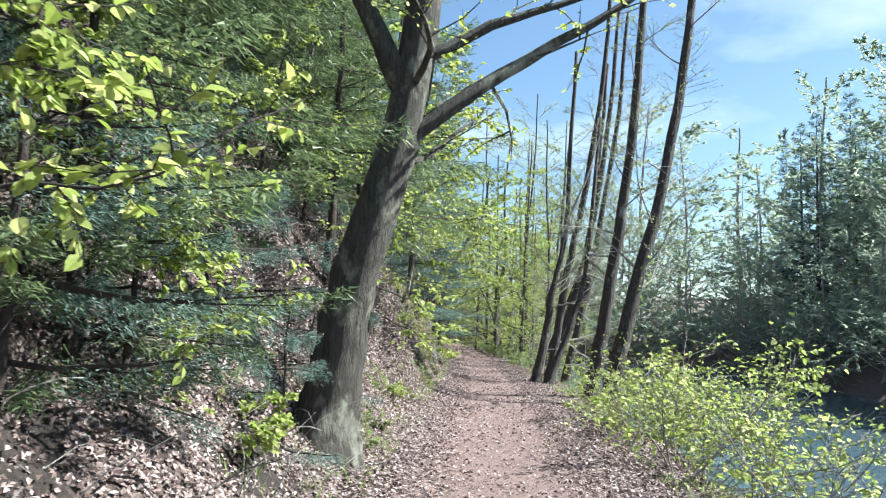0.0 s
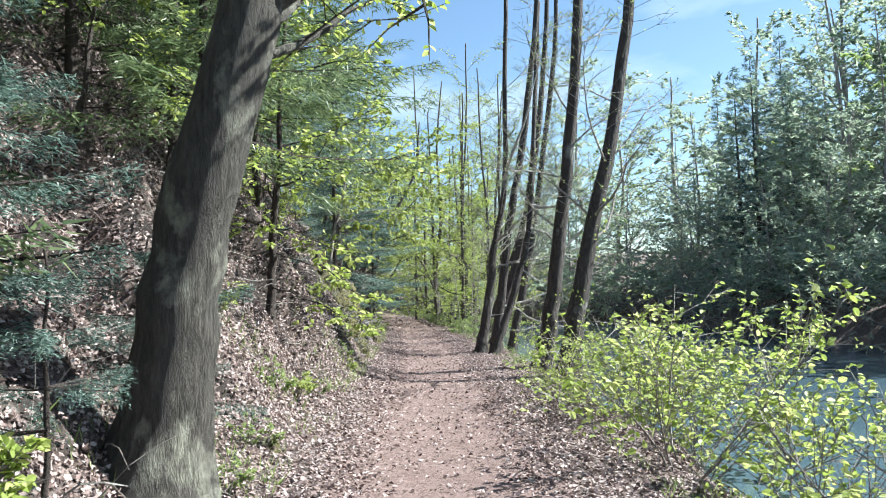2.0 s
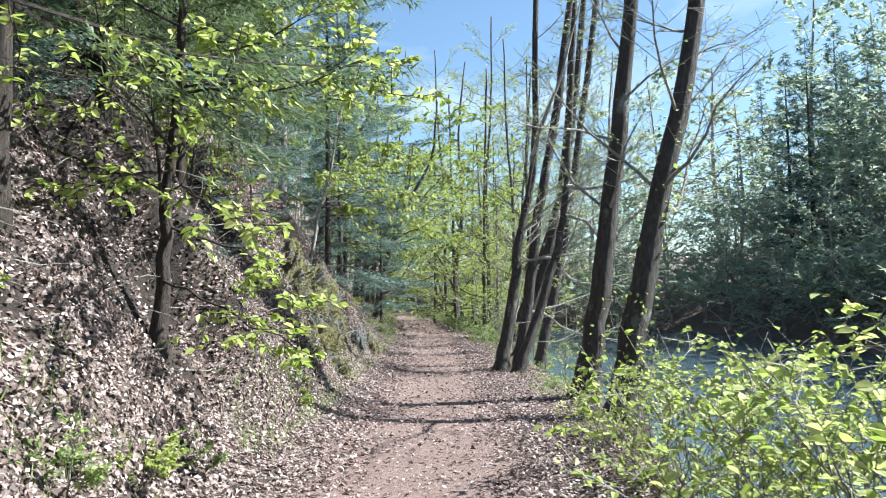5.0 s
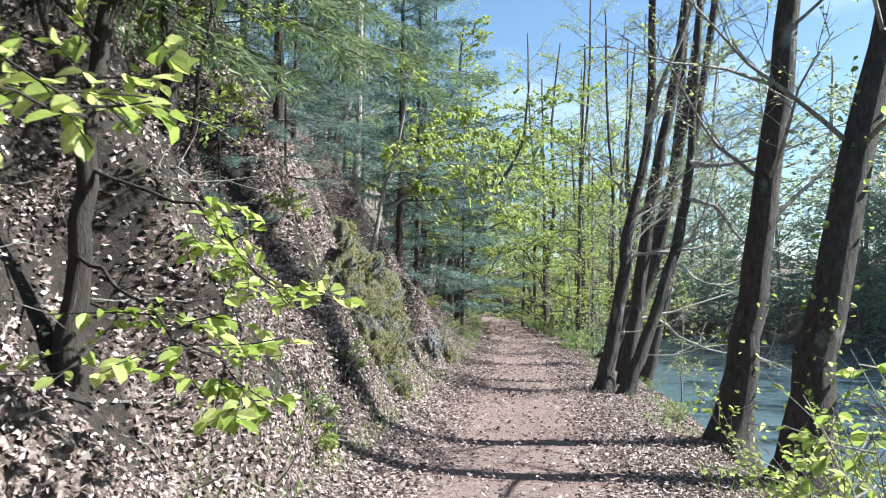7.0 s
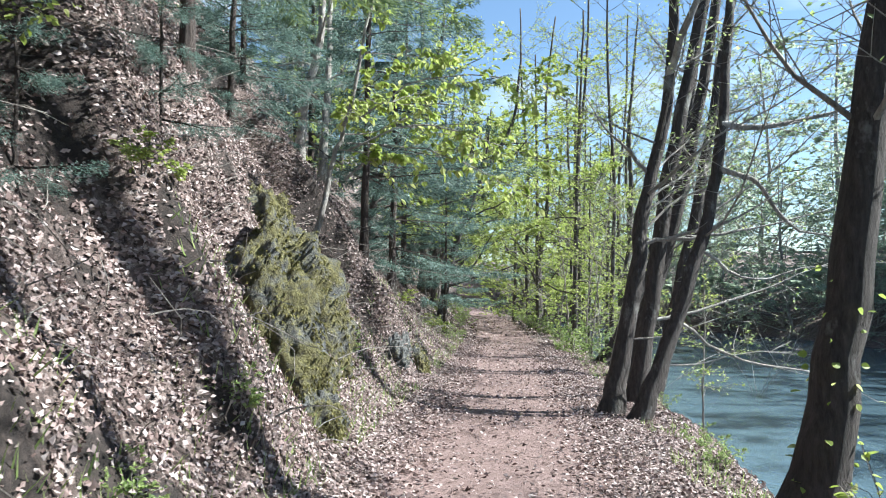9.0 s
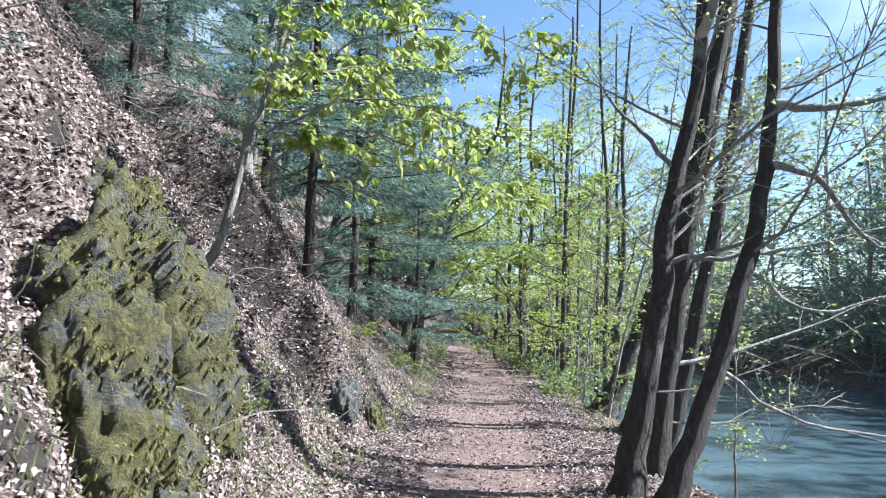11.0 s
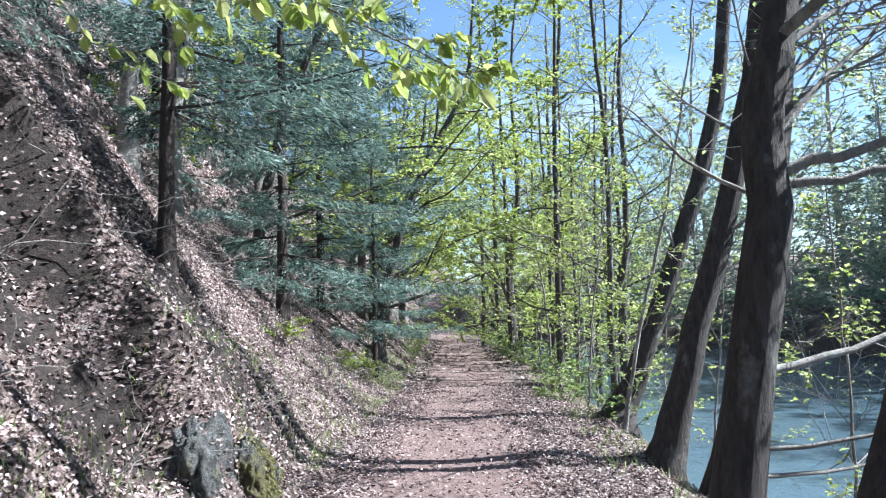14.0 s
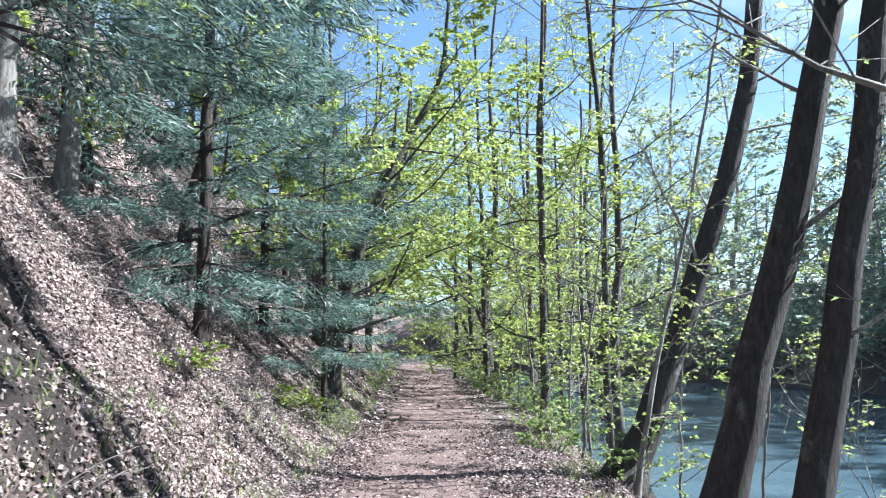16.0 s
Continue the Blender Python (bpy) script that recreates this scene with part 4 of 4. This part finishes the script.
for i in range(56):
    y = 60 + 45 * rng.random()
    x = float(path_x(y)) + (3 + 22 * rng.random() if rng.random() < 0.3 else 4 - 30 * rng.random())
    if abs(x - path_x(y)) < 2.2 or far_shore(y) - 4 < x < far_shore(y) + 1:
        continue
    k = 0.8 + 0.5 * rng.random()
    o = copy_thing((W1, W2)[i % 2], pose(*at_ground(x, y, 0.1), 0, 0, 360 * rng.random()))
    o.scale = (k, k, k)
for i in range(12):
    y, x = 10 + 45 * rng.random(), -8 - 8 * rng.random()
    k = 0.7 + 0.4 * rng.random()
    o = copy_thing((W1, W2, S5)[i % 3], pose(*at_ground(x, y, 0.1), 0, 0, 360 * rng.random()))
    o.scale = (k, k, k)

# ---- far bank ----
FAR = "far bank trees"
F1 = tree("riverside_tree", at_ground(19, 30), [(0, 0, 0), (-0.5, 0, 2), (-0.8, 0, 4.5), (-0.5, 0, 8)], 0.14, 0.03, 61, "bushy grey-green tree overhanging the far bank", group=FAR,
          leaf=GREY_GREEN, limbs=20, first=0.04, reach=4.8, rise=0.2, per=15, size=0.17, sub=1, twigs=10, bark=TWIG, single=True, lift=-0.02, limb_bark=BARK_PALE, thick=0.42)
F2 = tree("riverside_tree", at_ground(20, 40), [(0, 0, 0), (0.3, 0, 2), (0, 0.3, 5), (0.3, 0, 10)], 0.15, 0.03, 62, "tall grey-green tree on the far bank", group=FAR,
          leaf=GREY_GREEN, limbs=22, first=0.06, reach=4.2, rise=0.4, per=13, size=0.17, sub=1, twigs=10, bark=TWIG, single=True, limb_bark=BARK_PALE, thick=0.4)
for i in range(64):
    y = 2 + 92 * (i + rng.random()) / 64
    row = i % 4
    x = float(far_shore(y)) + (0.0, 4.5, 11, 24)[row] + (1.0, 4, 10, 18)[row] * rng.random()
    k = (0.7, 1.0, 1.6, 2.2)[row] * (0.8 + 0.4 * rng.random())
    o = copy_thing((F1, F2, F1, F2, F2)[i % 5], pose(*at_ground(x, y, 0.1), 0, 0, 360 * rng.random()))
    o.scale = (k, k, k)
for i in range(22):
    k = 0.8 + 0.5 * rng.random()
    o = copy_thing((W1, W2)[i % 2], pose(*at_ground(21 + 30 * rng.random(), 30 + 80 * (i + rng.random()) / 22, 0.1), 0, 0, 360 * rng.random()))
    o.scale = (k, k, k)
F3 = tree("far_bush", at_ground(18.2, 26), [(0, 0, 0), (0.1, 0, 0.8), (0, 0.1, 1.8)], 0.05, 0.02, 63, "grey-green bush on the far bank", "shrub", "far bank bushes",
          bark=TWIG, leaf=GREY_GREEN, limbs=9, first=0.05, reach=3.0, rise=0.35, twigs=6, per=15, size=0.3, sub=0, single=True)
for i in range(54):
    y = 3 + 88 * (i + rng.random()) / 54
    x = float(far_shore(y)) + (0.6 + 1.6 * rng.random() if i % 3 == 0 else 2.5 + 13 * rng.random())
    k = 0.8 + 0.6 * rng.random()
    o = copy_thing(F3, pose(*at_ground(x, y, 0.05), 0, 0, 360 * rng.random()))
    o.scale = (k, k, k)
for x, y, a, k in [(29, 46, 80, 2.2), (24, 48, 150, 1.8), (31, 38, 220, 2.2), (27, 54, 290, 2.0), (33, 52, 40, 2.3), (30, 33, 200, 2.0), (22, 56, 330, 1.9)]:
    o = copy_thing(F2, pose(*at_ground(x, y, 0.1), 0, 0, a))
    o.scale = (k, k, k)
C1 = spruce("far_spruce", at_ground(27, 62), 17, 3.2, 71, "tall dark spruce standing above the far bank", "far spruces", bare=0.05, r0=0.2, density=0.18, needle=0.34)
for x, y, k in [(33, 70, 1.1), (38, 60, 1.2), (30, 85, 1.1), (45, 75, 1.3), (36, 42, 1.1), (22.6, 61.0, 1.0), (21.5, 55, 0.95), (25, 57, 0.9), (31, 54, 1.3), (29, 67, 1.2)]:
    o = copy_thing(C1, pose(*at_ground(x, y, 0.1), 0, 0, 77 * x))
    o.scale = (k, k, k)


# ---- leaf litter ----
def litter(name, label, x0, x1, y0, y1, n, size, seed, keep):
    rng = np.random.default_rng(seed)
    x, y = x0 + (x1 - x0) * rng.random(n), y0 + (y1 - y0) * rng.random(n)
    off = x - path_x(y)
    bare = 1 - 0.82 * bare_and_shade(x, y)
    gz = height(x, y)
    slant = np.sqrt(1 + ((height(x + 0.1, y) - gz) / 0.1) ** 2 + ((height(x, y + 0.1) - gz) / 0.1) ** 2)
    ok = rng.random(n) < keep(off) * bare * np.minimum(slant, 3.0) / 2.2
    x, y, off = x[ok], y[ok], off[ok]
    m = len(x)
    e = 0.05
    z = height(x, y)
    nrm = unit(np.stack([-(height(x + e, y) - z) / e, -(height(x, y + e) - z) / e, np.ones(m)], -1))
    a = rng.random(m) * 6.283
    way = np.stack([np.cos(a), np.sin(a), np.zeros(m)], -1)
    way = unit(way - nrm * (way * nrm).sum(1)[:, None] + nrm * 0.25 * rng.normal(size=(m, 1)))
    up = unit(nrm + 0.45 * rng.normal(size=(m, 3)))
    side = unit(np.cross(way, up))
    up = np.cross(side, way)
    s = (size * (0.5 + 0.9 * rng.random(m)))[:, None]
    p = np.stack([x, y, z], -1) + nrm * (0.006 + 0.04 * rng.random((m, 1)) ** 1.5)
    curl = (0.25 * rng.normal(size=m))[:, None]
    v = np.stack([p - s * 0.5 * way, p - s * 0.32 * side + s * curl * up, p + s * 0.5 * way, p + s * 0.32 * side + s * curl * up], 1)
    g = Geo()
    g.add(v.reshape(-1, 3), ((np.arange(m) * 4)[:, None, None] + np.array([(0, 1, 2), (0, 2, 3)])[None]).reshape(-1, 3))
    tagged(part(name, g, LITTER, kind="stuff"), label, "leaf litter")


litter("leaf_litter", "dry pinkish-brown fallen leaves covering the bank", -6.5, 2.6, 2.5, 36, 760000, 0.043, 101,
       lambda d: np.where(d < -1.1, np.where(d < -4, 0.35, 1.0), np.where(np.abs(d) < 0.5, 0.13, np.clip((np.abs(d) - 0.4) * 1.7, 0.13, 1.0))))
litter("leaf_litter", "old brown leaves higher up the wooded slope", -16, -6.3, 6, 40, 60000, 0.11, 103, lambda d: np.ones_like(d))
litter("leaf_litter", "scattered dry leaves on trail and far verge", -9, 1.5, 36, 60, 40000, 0.1, 102, lambda d: np.where(np.abs(d) < 0.9, 0.12, np.where(d < 0, 1.0, 0.3)))


# ---- dry stems and fallen sticks on the bank ----
def dry_stems(name, label, n, seed, y0, y1, d0, d1, long):
    rng = np.random.default_rng(seed)
    g = Geo()
    for _ in range(n):
        y = y0 + (y1 - y0) * rng.random()
        x = float(path_x(y)) - d0 - (d1 - d0) * rng.random()
        a = rng.random() * 6.283
        way = np.array([math.cos(a), math.sin(a), 0.9 * rng.random()])
        run = grow(at_ground(x, y, 0.02), way, long * (0.4 + rng.random()), rng, 5, 0.3, -0.12)
        tube(g, run, np.linspace(0.006, 0.002, 5) * (0.6 + rng.random()), 3)
    tagged(part(name, g, TWIG, kind="stuff"), label, "twigs")


dry_stems("dry_twigs", "tangle of dry grey twigs and stems on the bank", 2200, 111, 3, 36, 1.4, 5.5, 0.7)


# ---- grass along the river side of the trail ----
def grass(name, label, n, seed, d0, d1, y0, y1, long, mat):
    rng = np.random.default_rng(seed)
    y = y0 + (y1 - y0) * rng.random(n)
    x = path_x(y) + d0 + (d1 - d0) * rng.random(n)
    ok = value_noise(x, y, 0.7, 41) + 0.6 * value_noise(x, y, 0.2, 42) > 0.02
    x, y = x[ok], y[ok]
    m = len(x)
    way = np.stack([0.5 * rng.normal(size=m), 0.5 * rng.normal(size=m), 0.9 + 0.3 * rng.random(m)], -1)
    g = Geo()
    add_leaves(g, np.stack([x, y, height(x, y) - 0.01], -1), way, long, rng, False, 0.1, 0.8, 0.06, True)
    tagged(part(name, g, mat, kind="stuff"), label, "grass")


grass("grass", "thin fresh grass on the river side of the trail", 13000, 121, 1.6, 3.0, 5, 42, 0.12, GREEN)
grass("grass", "sparse green blades at the foot of the bank", 9000, 122, -2.3, -1.25, 5, 40, 0.13, GREEN)
